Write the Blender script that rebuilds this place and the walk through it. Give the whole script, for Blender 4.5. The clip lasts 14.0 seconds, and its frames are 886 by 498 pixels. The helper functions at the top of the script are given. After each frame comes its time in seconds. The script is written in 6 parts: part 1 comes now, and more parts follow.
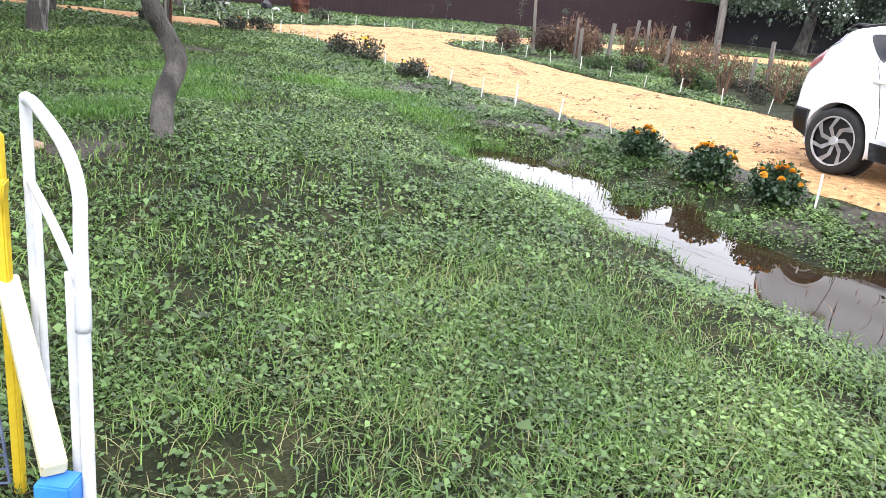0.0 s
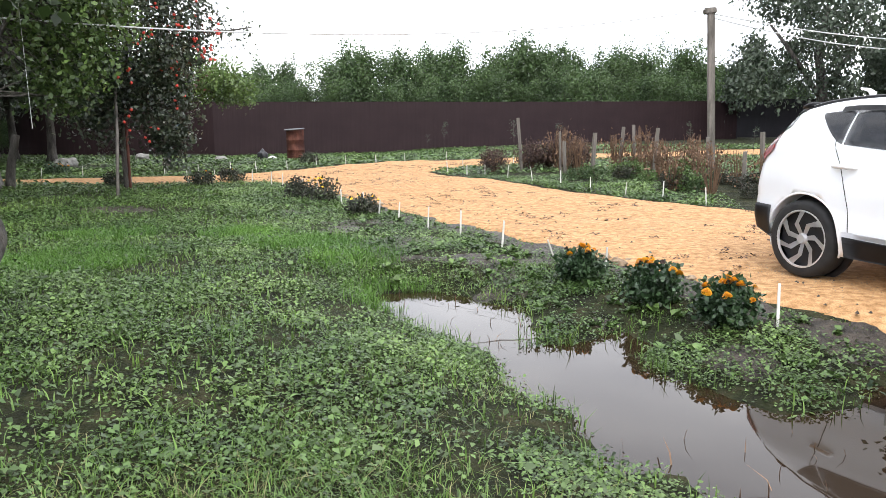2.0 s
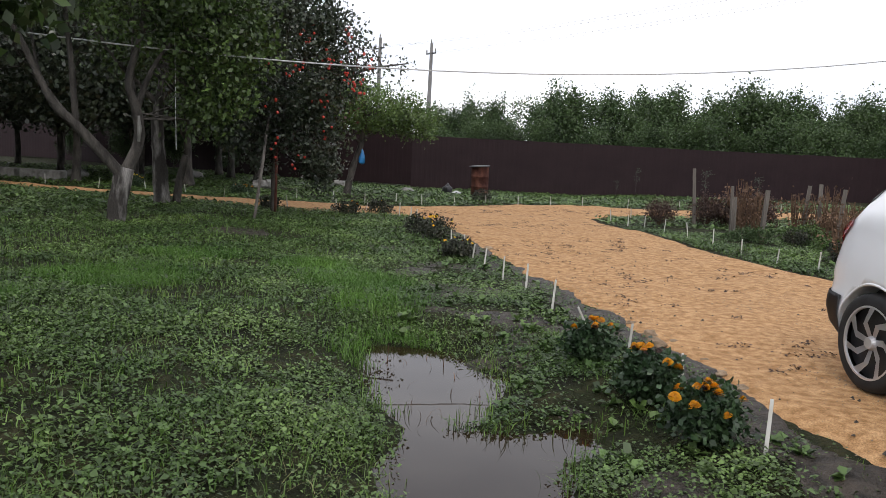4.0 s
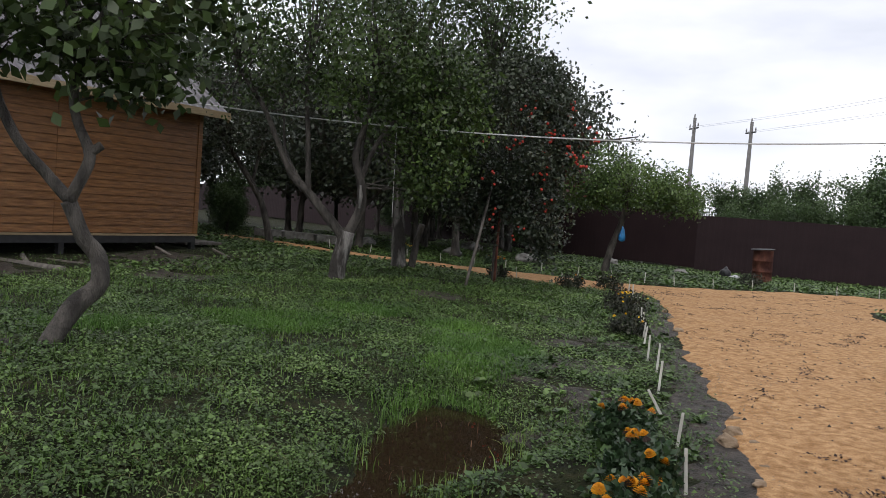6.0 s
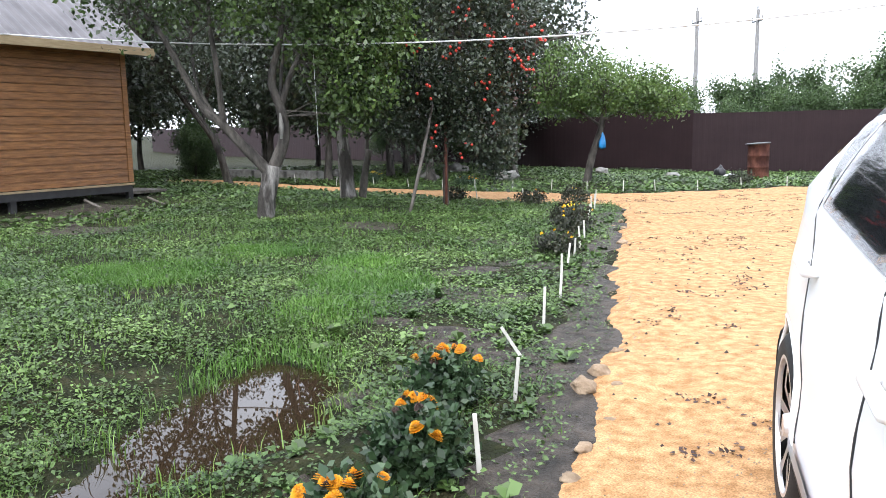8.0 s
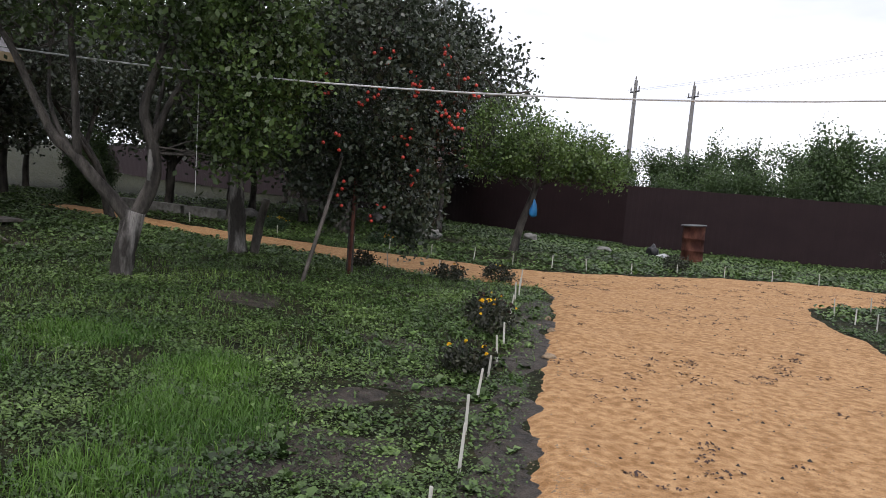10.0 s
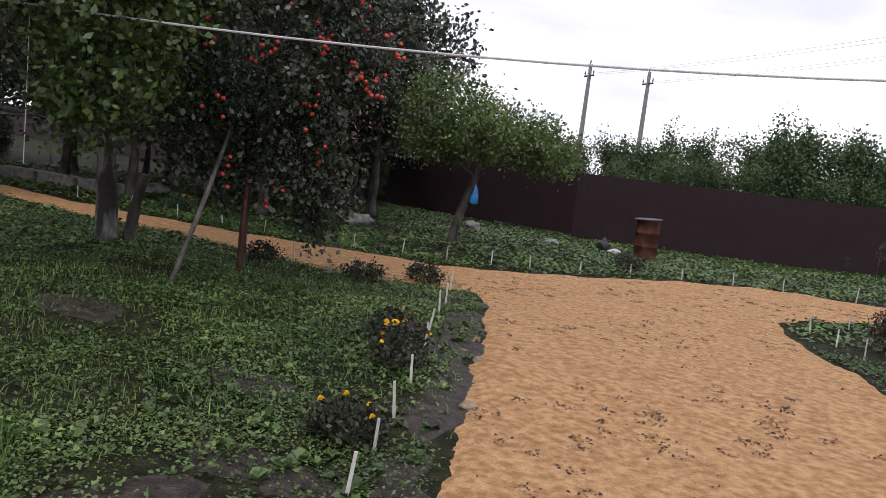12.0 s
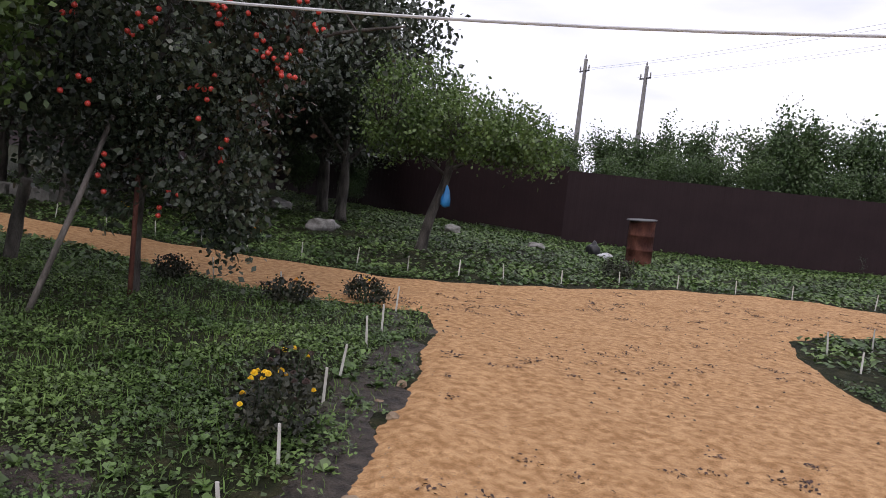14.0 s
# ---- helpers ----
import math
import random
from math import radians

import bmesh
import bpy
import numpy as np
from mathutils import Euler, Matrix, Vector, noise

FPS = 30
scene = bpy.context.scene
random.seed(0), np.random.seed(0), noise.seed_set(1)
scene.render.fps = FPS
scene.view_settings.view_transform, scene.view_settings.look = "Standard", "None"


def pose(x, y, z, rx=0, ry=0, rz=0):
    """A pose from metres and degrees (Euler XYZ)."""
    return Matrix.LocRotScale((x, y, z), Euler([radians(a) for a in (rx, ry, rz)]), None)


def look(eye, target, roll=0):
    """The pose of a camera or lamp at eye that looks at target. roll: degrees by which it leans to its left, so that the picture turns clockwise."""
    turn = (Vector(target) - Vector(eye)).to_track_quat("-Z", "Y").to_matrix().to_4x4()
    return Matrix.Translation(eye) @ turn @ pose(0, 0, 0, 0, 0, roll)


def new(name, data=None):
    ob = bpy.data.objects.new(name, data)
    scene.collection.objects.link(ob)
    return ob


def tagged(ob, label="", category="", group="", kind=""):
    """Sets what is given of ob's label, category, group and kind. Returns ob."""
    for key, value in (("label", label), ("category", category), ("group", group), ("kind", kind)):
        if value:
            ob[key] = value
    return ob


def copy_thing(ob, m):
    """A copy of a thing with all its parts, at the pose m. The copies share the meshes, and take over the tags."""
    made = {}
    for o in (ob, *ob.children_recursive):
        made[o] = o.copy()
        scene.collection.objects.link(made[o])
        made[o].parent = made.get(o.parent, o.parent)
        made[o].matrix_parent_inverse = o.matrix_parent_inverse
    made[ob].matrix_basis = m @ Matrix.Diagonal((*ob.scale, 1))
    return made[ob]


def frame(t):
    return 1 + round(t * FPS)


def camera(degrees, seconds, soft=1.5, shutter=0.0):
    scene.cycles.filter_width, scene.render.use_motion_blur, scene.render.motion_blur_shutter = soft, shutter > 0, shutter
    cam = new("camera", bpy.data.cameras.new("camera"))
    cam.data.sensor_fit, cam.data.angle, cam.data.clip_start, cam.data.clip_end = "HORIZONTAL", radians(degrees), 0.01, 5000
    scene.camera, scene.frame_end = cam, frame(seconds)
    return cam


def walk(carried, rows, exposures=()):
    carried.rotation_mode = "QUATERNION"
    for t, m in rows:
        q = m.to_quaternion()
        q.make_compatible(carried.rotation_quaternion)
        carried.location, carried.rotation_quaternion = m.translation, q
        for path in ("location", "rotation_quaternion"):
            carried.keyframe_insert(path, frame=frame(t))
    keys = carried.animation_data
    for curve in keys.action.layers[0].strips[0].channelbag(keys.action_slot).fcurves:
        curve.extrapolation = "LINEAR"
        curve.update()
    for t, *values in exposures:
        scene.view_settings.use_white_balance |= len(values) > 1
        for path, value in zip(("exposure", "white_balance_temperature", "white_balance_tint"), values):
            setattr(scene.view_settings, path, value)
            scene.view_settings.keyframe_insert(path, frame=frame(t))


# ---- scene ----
cam = camera(58.7, 14.0, soft=0.8)
PATH = [
    (0, (0.675, 0.866, 1.339), (0.496, 2.753, 0.702), 6.8),
    (0.5, (0.917, 1.222, 1.344), (0.950, 3.149, 0.809), 5.1),
    (1, (1.181, 1.472, 1.370), (1.115, 3.429, 0.962), 2.8),
    (1.5, (1.418, 1.752, 1.361), (0.737, 3.588, 0.955), -3.8),
    (2, (1.656, 2.032, 1.351), (1.331, 3.975, 1.009), -0.2),
    (2.5, (1.965, 2.295, 1.303), (1.591, 4.229, 0.962), 0.8),
    (3, (2.352, 2.595, 1.349), (1.761, 4.482, 1.056), 1.2),
    (3.2, (2.507, 2.715, 1.367), (1.829, 4.577, 1.093), 1.2),
    (5.3, (4.172, 3.911, 1.450), (2.889, 5.436, 1.279), 4.6),
    (5.5, (4.305, 4.071, 1.429), (2.916, 5.505, 1.302), 4.2),
    (6, (4.638, 4.470, 1.376), (3.099, 5.743, 1.269), 4.3),
    (6.5, (4.876, 4.807, 1.337), (3.173, 5.842, 1.164), 3.3),
    (7, (4.972, 5.137, 1.309), (3.121, 5.842, 1.036), 1.9),
    (7.5, (4.887, 5.697, 1.314), (3.130, 6.602, 1.006), 3.2),
    (8, (4.668, 6.122, 1.333), (3.108, 7.338, 1.035), -1.0),
    (8.2, (4.580, 6.292, 1.341), (3.055, 7.560, 1.083), -2.3),
    (10.3, (3.153, 7.785, 1.636), (1.687, 9.134, 1.451), 6.0),
    (10.5, (3.036, 7.927, 1.617), (1.545, 9.247, 1.432), 6.1),
    (11, (2.691, 8.382, 1.612), (1.272, 9.773, 1.391), 9.0),
    (11.5, (2.405, 8.852, 1.633), (1.074, 10.315, 1.339), 9.9),
    (12, (2.166, 9.265, 1.663), (0.813, 10.721, 1.438), 7.0),
    (12.5, (1.978, 9.691, 1.645), (0.622, 11.145, 1.425), 8.0),
    (13, (1.824, 10.091, 1.672), (0.447, 11.525, 1.448), 8.6),
    (13.5, (1.626, 10.530, 1.685), (0.250, 11.967, 1.483), 6.2),
    (14, (1.478, 10.942, 1.663), (0.118, 12.392, 1.441), 6.1),
]
walk(cam, [(t, look(eye, target, roll)) for t, eye, target, roll in PATH],
     exposures=[(0, 1.55, 6250, 12), (1.0, 1.25, 6300, 11), (2.0, 1.1, 6450, 10), (2.5, 0.75, 6480, 10), (3.2, 0.36, 6500, 11), (5.3, -0.25, 6500, 12), (6.4, -0.15, 6500, 11), (6.8, 0.95, 6450, 10), (7.0, 1.4, 6350, 10),
                (7.5, 1.8, 6200, 12), (8.0, 1.38, 6150, 10), (8.2, 1.3, 6150, 10), (10.3, -0.1, 6450, 15), (14, -0.13, 6400, 20)])

# ---- world and sun: an overcast day ----
world = bpy.data.worlds.new("overcast")
scene.world = world
world.use_nodes = True
wn, wl = world.node_tree.nodes, world.node_tree.links
wn.clear()
sky = wn.new("ShaderNodeTexSky")
sky.sky_type, sky.sun_disc = "NISHITA", False
sky.sun_elevation, sky.sun_rotation = radians(51), radians(153)
clear = wn.new("ShaderNodeBackground")
clear.inputs["Strength"].default_value = 0.09
wl.new(sky.outputs[0], clear.inputs["Color"])
wco = wn.new("ShaderNodeTexCoord")
wmap = wn.new("ShaderNodeMapping")
wmap.inputs["Scale"].default_value = (1.0, 1.0, 3.5)
wl.new(wco.outputs["Generated"], wmap.inputs["Vector"])
wno = wn.new("ShaderNodeTexNoise")
wno.inputs["Scale"].default_value, wno.inputs["Detail"].default_value = 2.2, 6.0
wl.new(wmap.outputs[0], wno.inputs["Vector"])
wra = wn.new("ShaderNodeValToRGB")
wra.color_ramp.elements[0].position, wra.color_ramp.elements[1].position = 0.3, 0.72
wra.color_ramp.elements[0].color, wra.color_ramp.elements[1].color = (0.47, 0.50, 0.57, 1), (0.92, 0.92, 0.94, 1)
wl.new(wno.outputs["Fac"], wra.inputs["Fac"])
cloud = wn.new("ShaderNodeBackground")
cloud.inputs["Strength"].default_value = 1.9
wl.new(wra.outputs[0], cloud.inputs["Color"])
wmix = wn.new("ShaderNodeMixShader")
wmix.inputs[0].default_value = 0.88
wl.new(clear.outputs[0], wmix.inputs[1])
wl.new(cloud.outputs[0], wmix.inputs[2])
wout = wn.new("ShaderNodeOutputWorld")
wl.new(wmix.outputs[0], wout.inputs[0])
sun = new("sun", bpy.data.lights.new("sun", "SUN"))
sun.data.energy, sun.data.angle, sun.data.color = 1.2, radians(25), (1.0, 0.96, 0.9)
sun.matrix_world = look((5, -10, 14), (0, 0, 0))


# ---- materials ----
def mat(name, c1, c2, scale=8.0, rough=0.7, bump=0.2, detail=6.0, metal=0.0, fine=0.0, c3=None, stretch=None, lo=0.35, hi=0.65, island=0.0, spec=0.5, obj=0.0, sub=0.0):
    """Two-scale noise colour with bump. island: value change for each loose piece; obj: for each object; sub: light let through leaves."""
    m = bpy.data.materials.new(name)
    m.use_nodes = True
    n, l = m.node_tree.nodes, m.node_tree.links
    b = n["Principled BSDF"]
    co = n.new("ShaderNodeTexCoord")
    vec = co.outputs["Object"]
    if stretch:
        mp = n.new("ShaderNodeMapping")
        mp.inputs["Scale"].default_value = stretch
        l.new(vec, mp.inputs["Vector"])
        vec = mp.outputs[0]
    a = n.new("ShaderNodeTexNoise")
    a.inputs["Scale"].default_value, a.inputs["Detail"].default_value = scale, detail
    l.new(vec, a.inputs["Vector"])
    r = n.new("ShaderNodeValToRGB")
    r.color_ramp.elements[0].position, r.color_ramp.elements[1].position = lo, hi
    r.color_ramp.elements[0].color, r.color_ramp.elements[1].color = (*c1, 1), (*c2, 1)
    if c3:
        e = r.color_ramp.elements.new((lo + hi) / 2)
        e.color = (*c3, 1)
    l.new(a.outputs["Fac"], r.inputs["Fac"])
    col = r.outputs[0]
    f = n.new("ShaderNodeTexNoise")
    f.inputs["Scale"].default_value, f.inputs["Detail"].default_value = scale * 9, 3.0
    l.new(vec, f.inputs["Vector"])
    if fine:
        mx = n.new("ShaderNodeMix")
        mx.data_type, mx.blend_type = "RGBA", "OVERLAY"
        mx.inputs["Factor"].default_value = fine
        l.new(col, mx.inputs["A"])
        l.new(f.outputs["Fac"], mx.inputs["B"])
        col = mx.outputs["Result"]
    if island or obj:
        src = n.new("ShaderNodeNewGeometry").outputs["Random Per Island"] if island else n.new("ShaderNodeObjectInfo").outputs["Random"]
        k = island or obj
        mr = n.new("ShaderNodeMapRange")
        mr.inputs["To Min"].default_value, mr.inputs["To Max"].default_value = 1 - k, 1 + k
        l.new(src, mr.inputs["Value"])
        hs = n.new("ShaderNodeHueSaturation")
        l.new(mr.outputs[0], hs.inputs["Value"])
        l.new(col, hs.inputs["Color"])
        col = hs.outputs[0]
    l.new(col, b.inputs["Base Color"])
    b.inputs["Roughness"].default_value, b.inputs["Metallic"].default_value = rough, metal
    b.inputs["Specular IOR Level"].default_value = spec
    if bump:
        ad = n.new("ShaderNodeMath")
        ad.operation = "MULTIPLY_ADD"
        ad.inputs[1].default_value = 0.35
        l.new(f.outputs["Fac"], ad.inputs[0])
        l.new(a.outputs["Fac"], ad.inputs[2])
        bp = n.new("ShaderNodeBump")
        bp.inputs["Strength"].default_value, bp.inputs["Distance"].default_value = bump, 0.5 / scale
        l.new(ad.outputs[0], bp.inputs["Height"])
        l.new(bp.outputs[0], b.inputs["Normal"])
    if sub:
        tr = n.new("ShaderNodeBsdfTranslucent")
        l.new(col, tr.inputs["Color"])
        ms = n.new("ShaderNodeMixShader")
        ms.inputs[0].default_value = sub
        l.new(b.outputs[0], ms.inputs[1])
        l.new(tr.outputs[0], ms.inputs[2])
        l.new(ms.outputs[0], n["Material Output"].inputs[0])
    return m


M_SOIL = mat("soil", (0.011, 0.012, 0.0055), (0.038, 0.036, 0.017), 6.0, 0.9, 1.0, fine=0.6, spec=0.15, c3=(0.019, 0.023, 0.009))
M_MUD = mat("mud", (0.018, 0.0145, 0.0115), (0.066, 0.053, 0.042), 9.0, 0.6, 1.0, fine=0.7, spec=0.28)
M_SAND = mat("sand", (0.262, 0.138, 0.056), (0.46, 0.278, 0.135), 14.0, 0.9, 0.09, detail=14.0, fine=0.9, c3=(0.365, 0.208, 0.095), spec=0.2)
M_GRASS = mat("grass", (0.062, 0.115, 0.022), (0.150, 0.235, 0.052), 0.7, 0.5, 0, fine=0.2, island=0.6, c3=(0.092, 0.165, 0.032), sub=0.25)
M_WEED = mat("weed_leaf", (0.045, 0.085, 0.022), (0.120, 0.188, 0.052), 0.9, 0.48, 0, island=0.68, c3=(0.072, 0.124, 0.032), sub=0.2)
M_STRAW = mat("straw_grass", (0.13, 0.14, 0.055), (0.24, 0.23, 0.10), 1.5, 0.6, 0, island=0.4, sub=0.2)
M_BRIGHT = mat("fresh_grass", (0.058, 0.138, 0.018), (0.118, 0.235, 0.036), 0.8, 0.5, 0, island=0.3, sub=0.3)
M_BARK = mat("bark", (0.020, 0.017, 0.014), (0.088, 0.078, 0.067), 9.0, 0.85, 0.9, fine=0.5, stretch=(1, 1, 0.35))
M_WHITEWASH = mat("whitewashed_bark", (0.030, 0.026, 0.022), (0.24, 0.225, 0.21), 7.0, 0.85, 1.0, fine=0.7, stretch=(1, 1, 0.28), lo=0.48, hi=0.66)
M_LEAF = mat("apple_leaf", (0.026, 0.046, 0.013), (0.064, 0.102, 0.028), 1.2, 0.42, 0, island=0.5, sub=0.25)
M_LEAF2 = mat("pale_leaf", (0.052, 0.094, 0.023), (0.115, 0.178, 0.047), 1.2, 0.42, 0, island=0.45, sub=0.3)
M_DARKLEAF = mat("dark_leaf", (0.022, 0.034, 0.019), (0.056, 0.070, 0.042), 1.2, 0.36, 0, island=0.5, sub=0.15)
M_REDLEAF = mat("reddish_leaf", (0.054, 0.018, 0.015), (0.102, 0.042, 0.027), 2.0, 0.45, 0, island=0.4, sub=0.2)
M_BUSH = mat("hedge_leaf", (0.030, 0.060, 0.017), (0.076, 0.124, 0.040), 0.5, 0.5, 0, island=0.45, sub=0.2)
M_WILLOW = mat("willow_leaf", (0.028, 0.044, 0.026), (0.060, 0.082, 0.050), 0.5, 0.5, 0, island=0.4, sub=0.2)
M_APPLE = mat("red_fruit", (0.33, 0.020, 0.020), (0.47, 0.055, 0.033), 6.0, 0.3, 0, island=0.3)
M_FENCE = mat("brown_sheet", (0.021, 0.0122, 0.0138), (0.026, 0.0155, 0.017), 1.5, 0.6, 0.03, fine=0.1, spec=0.15)
M_DARKFENCE = mat("black_sheet", (0.011, 0.010, 0.013), (0.015, 0.014, 0.018), 1.5, 0.55, 0.03, spec=0.2)
M_WHITEPAINT = mat("white_paint", (0.42, 0.43, 0.45), (0.52, 0.52, 0.52), 7.0, 0.4, 0.1, fine=0.15)
M_STAKE = mat("white_plastic", (0.510, 0.495, 0.450), (0.600, 0.593, 0.562), 9.0, 0.45, 0.1, obj=0.12)
M_WOOD = mat("weathered_wood", (0.075, 0.066, 0.056), (0.175, 0.155, 0.135), 10.0, 0.8, 0.5, fine=0.4, stretch=(1, 1, 0.15))
M_RUST = mat("rust", (0.07, 0.020, 0.014), (0.21, 0.080, 0.052), 5.0, 0.8, 0.4, fine=0.4, c3=(0.12, 0.040, 0.026), stretch=(1, 1, 0.6))
M_STONE = mat("stone", (0.132, 0.126, 0.114), (0.276, 0.270, 0.252), 6.0, 0.85, 0.5, fine=0.3)
M_SANDSTONE = mat("sand_clod", (0.193, 0.132, 0.083), (0.303, 0.231, 0.154), 8.0, 0.9, 0.5, fine=0.3, obj=0.2)
M_SIDING = mat("varnished_siding", (0.14, 0.060, 0.022), (0.26, 0.122, 0.046), 2.4, 0.38, 0.15, fine=0.35, stretch=(1.5, 1.5, 14), obj=0.1)
M_ROOF = mat("roof_sheet", (0.075, 0.068, 0.072), (0.13, 0.12, 0.125), 2.0, 0.4, 0.05, metal=0.3)
M_TRIM = mat("pale_trim", (0.270, 0.198, 0.108), (0.348, 0.270, 0.162), 6.0, 0.6, 0.1, stretch=(1, 1, 6))
M_METAL = mat("dark_metal", (0.015, 0.015, 0.016), (0.030, 0.029, 0.030), 8.0, 0.5, 0.1)
M_OSB = mat("strand_board", (0.266, 0.196, 0.133), (0.462, 0.385, 0.294), 16.0, 0.8, 0.2, detail=2.0, stretch=(1, 1, 2.5))
M_TARP = mat("blue_tarpaulin", (0.016, 0.11, 0.44), (0.09, 0.28, 0.68), 5.0, 0.3, 0.9, fine=0.2)
M_BLUE = mat("blue_bag", (0.02, 0.20, 0.55), (0.05, 0.32, 0.70), 6.0, 0.35, 0.2)
M_BARKLOG = mat("log_bark", (0.054, 0.036, 0.024), (0.132, 0.096, 0.066), 9.0, 0.85, 0.6, fine=0.4)
M_CABLE = mat("white_cable", (0.434, 0.434, 0.434), (0.525, 0.525, 0.518), 5.0, 0.45, 0)
M_WIRE = mat("grey_wire", (0.22, 0.22, 0.24), (0.3, 0.3, 0.32), 5.0, 0.5, 0)
M_CONCRETE = mat("concrete", (0.180, 0.174, 0.168), (0.252, 0.246, 0.240), 7.0, 0.85, 0.3, fine=0.3)
M_YELLOW = mat("yellow_paint", (0.48, 0.33, 0.012), (0.58, 0.42, 0.025), 8.0, 0.45, 0.1, fine=0.15)
M_CREAM = mat("cream_board", (0.46, 0.41, 0.22), (0.54, 0.50, 0.32), 7.0, 0.6, 0.15, fine=0.15)
M_BLUEPAINT = mat("blue_paint", (0.02, 0.12, 0.48), (0.04, 0.20, 0.62), 8.0, 0.4, 0.1, fine=0.15)
M_NET = mat("dark_net", (0.02, 0.03, 0.06), (0.05, 0.06, 0.10), 20.0, 0.8, 0.1)
M_CAR = mat("white_car_paint", (0.80, 0.81, 0.83), (0.84, 0.85, 0.87), 0.8, 0.22, 0, spec=0.6)
M_RUBBER = mat("tyre_rubber", (0.010, 0.010, 0.011), (0.02, 0.02, 0.02), 14.0, 0.8, 0.1)
M_TRIMBLACK = mat("black_plastic", (0.012, 0.012, 0.014), (0.02, 0.02, 0.022), 12.0, 0.45, 0.05)
M_GLASS = mat("tinted_glass", (0.012, 0.014, 0.018), (0.018, 0.02, 0.025), 1.0, 0.04, 0, spec=0.8)
M_ALLOY = mat("alloy", (0.60, 0.60, 0.62), (0.70, 0.70, 0.72), 6.0, 0.35, 0, metal=0.6)
M_TAIL = mat("red_lamp", (0.25, 0.01, 0.012), (0.35, 0.02, 0.02), 6.0, 0.12, 0)
M_ORANGE = mat("marigold_petal", (0.60, 0.235, 0.005), (0.70, 0.36, 0.01), 30.0, 0.6, 0.1, obj=0.12, sub=0.15)
M_YELLOWPETAL = mat("yellow_petal", (0.80, 0.52, 0.01), (0.90, 0.66, 0.03), 30.0, 0.6, 0.1, sub=0.15)
M_MARILEAF = mat("marigold_leaf", (0.020, 0.044, 0.018), (0.044, 0.080, 0.032), 4.0, 0.45, 0, island=0.45, sub=0.15)
M_FADED = mat("faded_leaf", (0.012, 0.016, 0.008), (0.034, 0.036, 0.018), 4.0, 0.6, 0, island=0.45)
M_DRY = mat("dry_stalk", (0.070, 0.038, 0.021), (0.168, 0.098, 0.056), 4.0, 0.8, 0, island=0.45)
M_HUSK = mat("dark_seed_heads", (0.042, 0.025, 0.021), (0.084, 0.049, 0.038), 4.0, 0.85, 0, island=0.4)
M_WATER = bpy.data.materials.new("puddle_water")
M_WATER.use_nodes = True
_b = M_WATER.node_tree.nodes["Principled BSDF"]
_b.inputs["Base Color"].default_value = (0.022, 0.014, 0.008, 1)
_b.inputs["Roughness"].default_value, _b.inputs["IOR"].default_value = 0.015, 1.33
_nz = M_WATER.node_tree.nodes.new("ShaderNodeTexNoise")
_nz.inputs["Scale"].default_value = 9.0
_bp = M_WATER.node_tree.nodes.new("ShaderNodeBump")
_bp.inputs["Strength"].default_value, _bp.inputs["Distance"].default_value = 0.03, 0.02
M_WATER.node_tree.links.new(_nz.outputs["Fac"], _bp.inputs["Height"])
M_WATER.node_tree.links.new(_bp.outputs[0], _b.inputs["Normal"])


# ---- building helpers ----
RNG = np.random.default_rng(7)


def link(name, me, material, parent=None, label="", smooth=False):
    if material and not me.materials:
        me.materials.append(material)
    if smooth:
        me.polygons.foreach_set("use_smooth", [True] * len(me.polygons))
    ob = new(name, me)
    if parent:
        ob.parent = parent
    if label:
        ob["label"] = label
    return ob


def part(name, bm, material, parent=None, label="", smooth=False):
    me = bpy.data.meshes.new(name)
    bm.to_mesh(me)
    bm.free()
    return link(name, me, material, parent, label, smooth)


def raw(name, verts, faces, material, parent=None, label="", smooth=False):
    """A mesh from arrays; faces is an (n, 3) or (n, 4) array."""
    me = bpy.data.meshes.new(name)
    verts, faces = np.asarray(verts, np.float32), np.asarray(faces, np.int32)
    k = faces.shape[1]
    me.vertices.add(len(verts))
    me.vertices.foreach_set("co", verts.ravel())
    me.loops.add(faces.size)
    me.loops.foreach_set("vertex_index", faces.ravel())
    me.polygons.add(len(faces))
    me.polygons.foreach_set("loop_start", np.arange(0, faces.size, k, dtype=np.int32))
    me.update(calc_edges=True)
    return link(name, me, material, parent, label, smooth)


def box(bm, size, m=None, bevel=0.0):
    g = bmesh.ops.create_cube(bm, size=1, matrix=(m or Matrix()) @ Matrix.Diagonal((*size, 1)))
    if bevel:
        bmesh.ops.bevel(bm, geom=list({e for v in g["verts"] for e in v.link_edges}), offset=bevel, segments=2, affect="EDGES", clamp_overlap=True)
    return bm


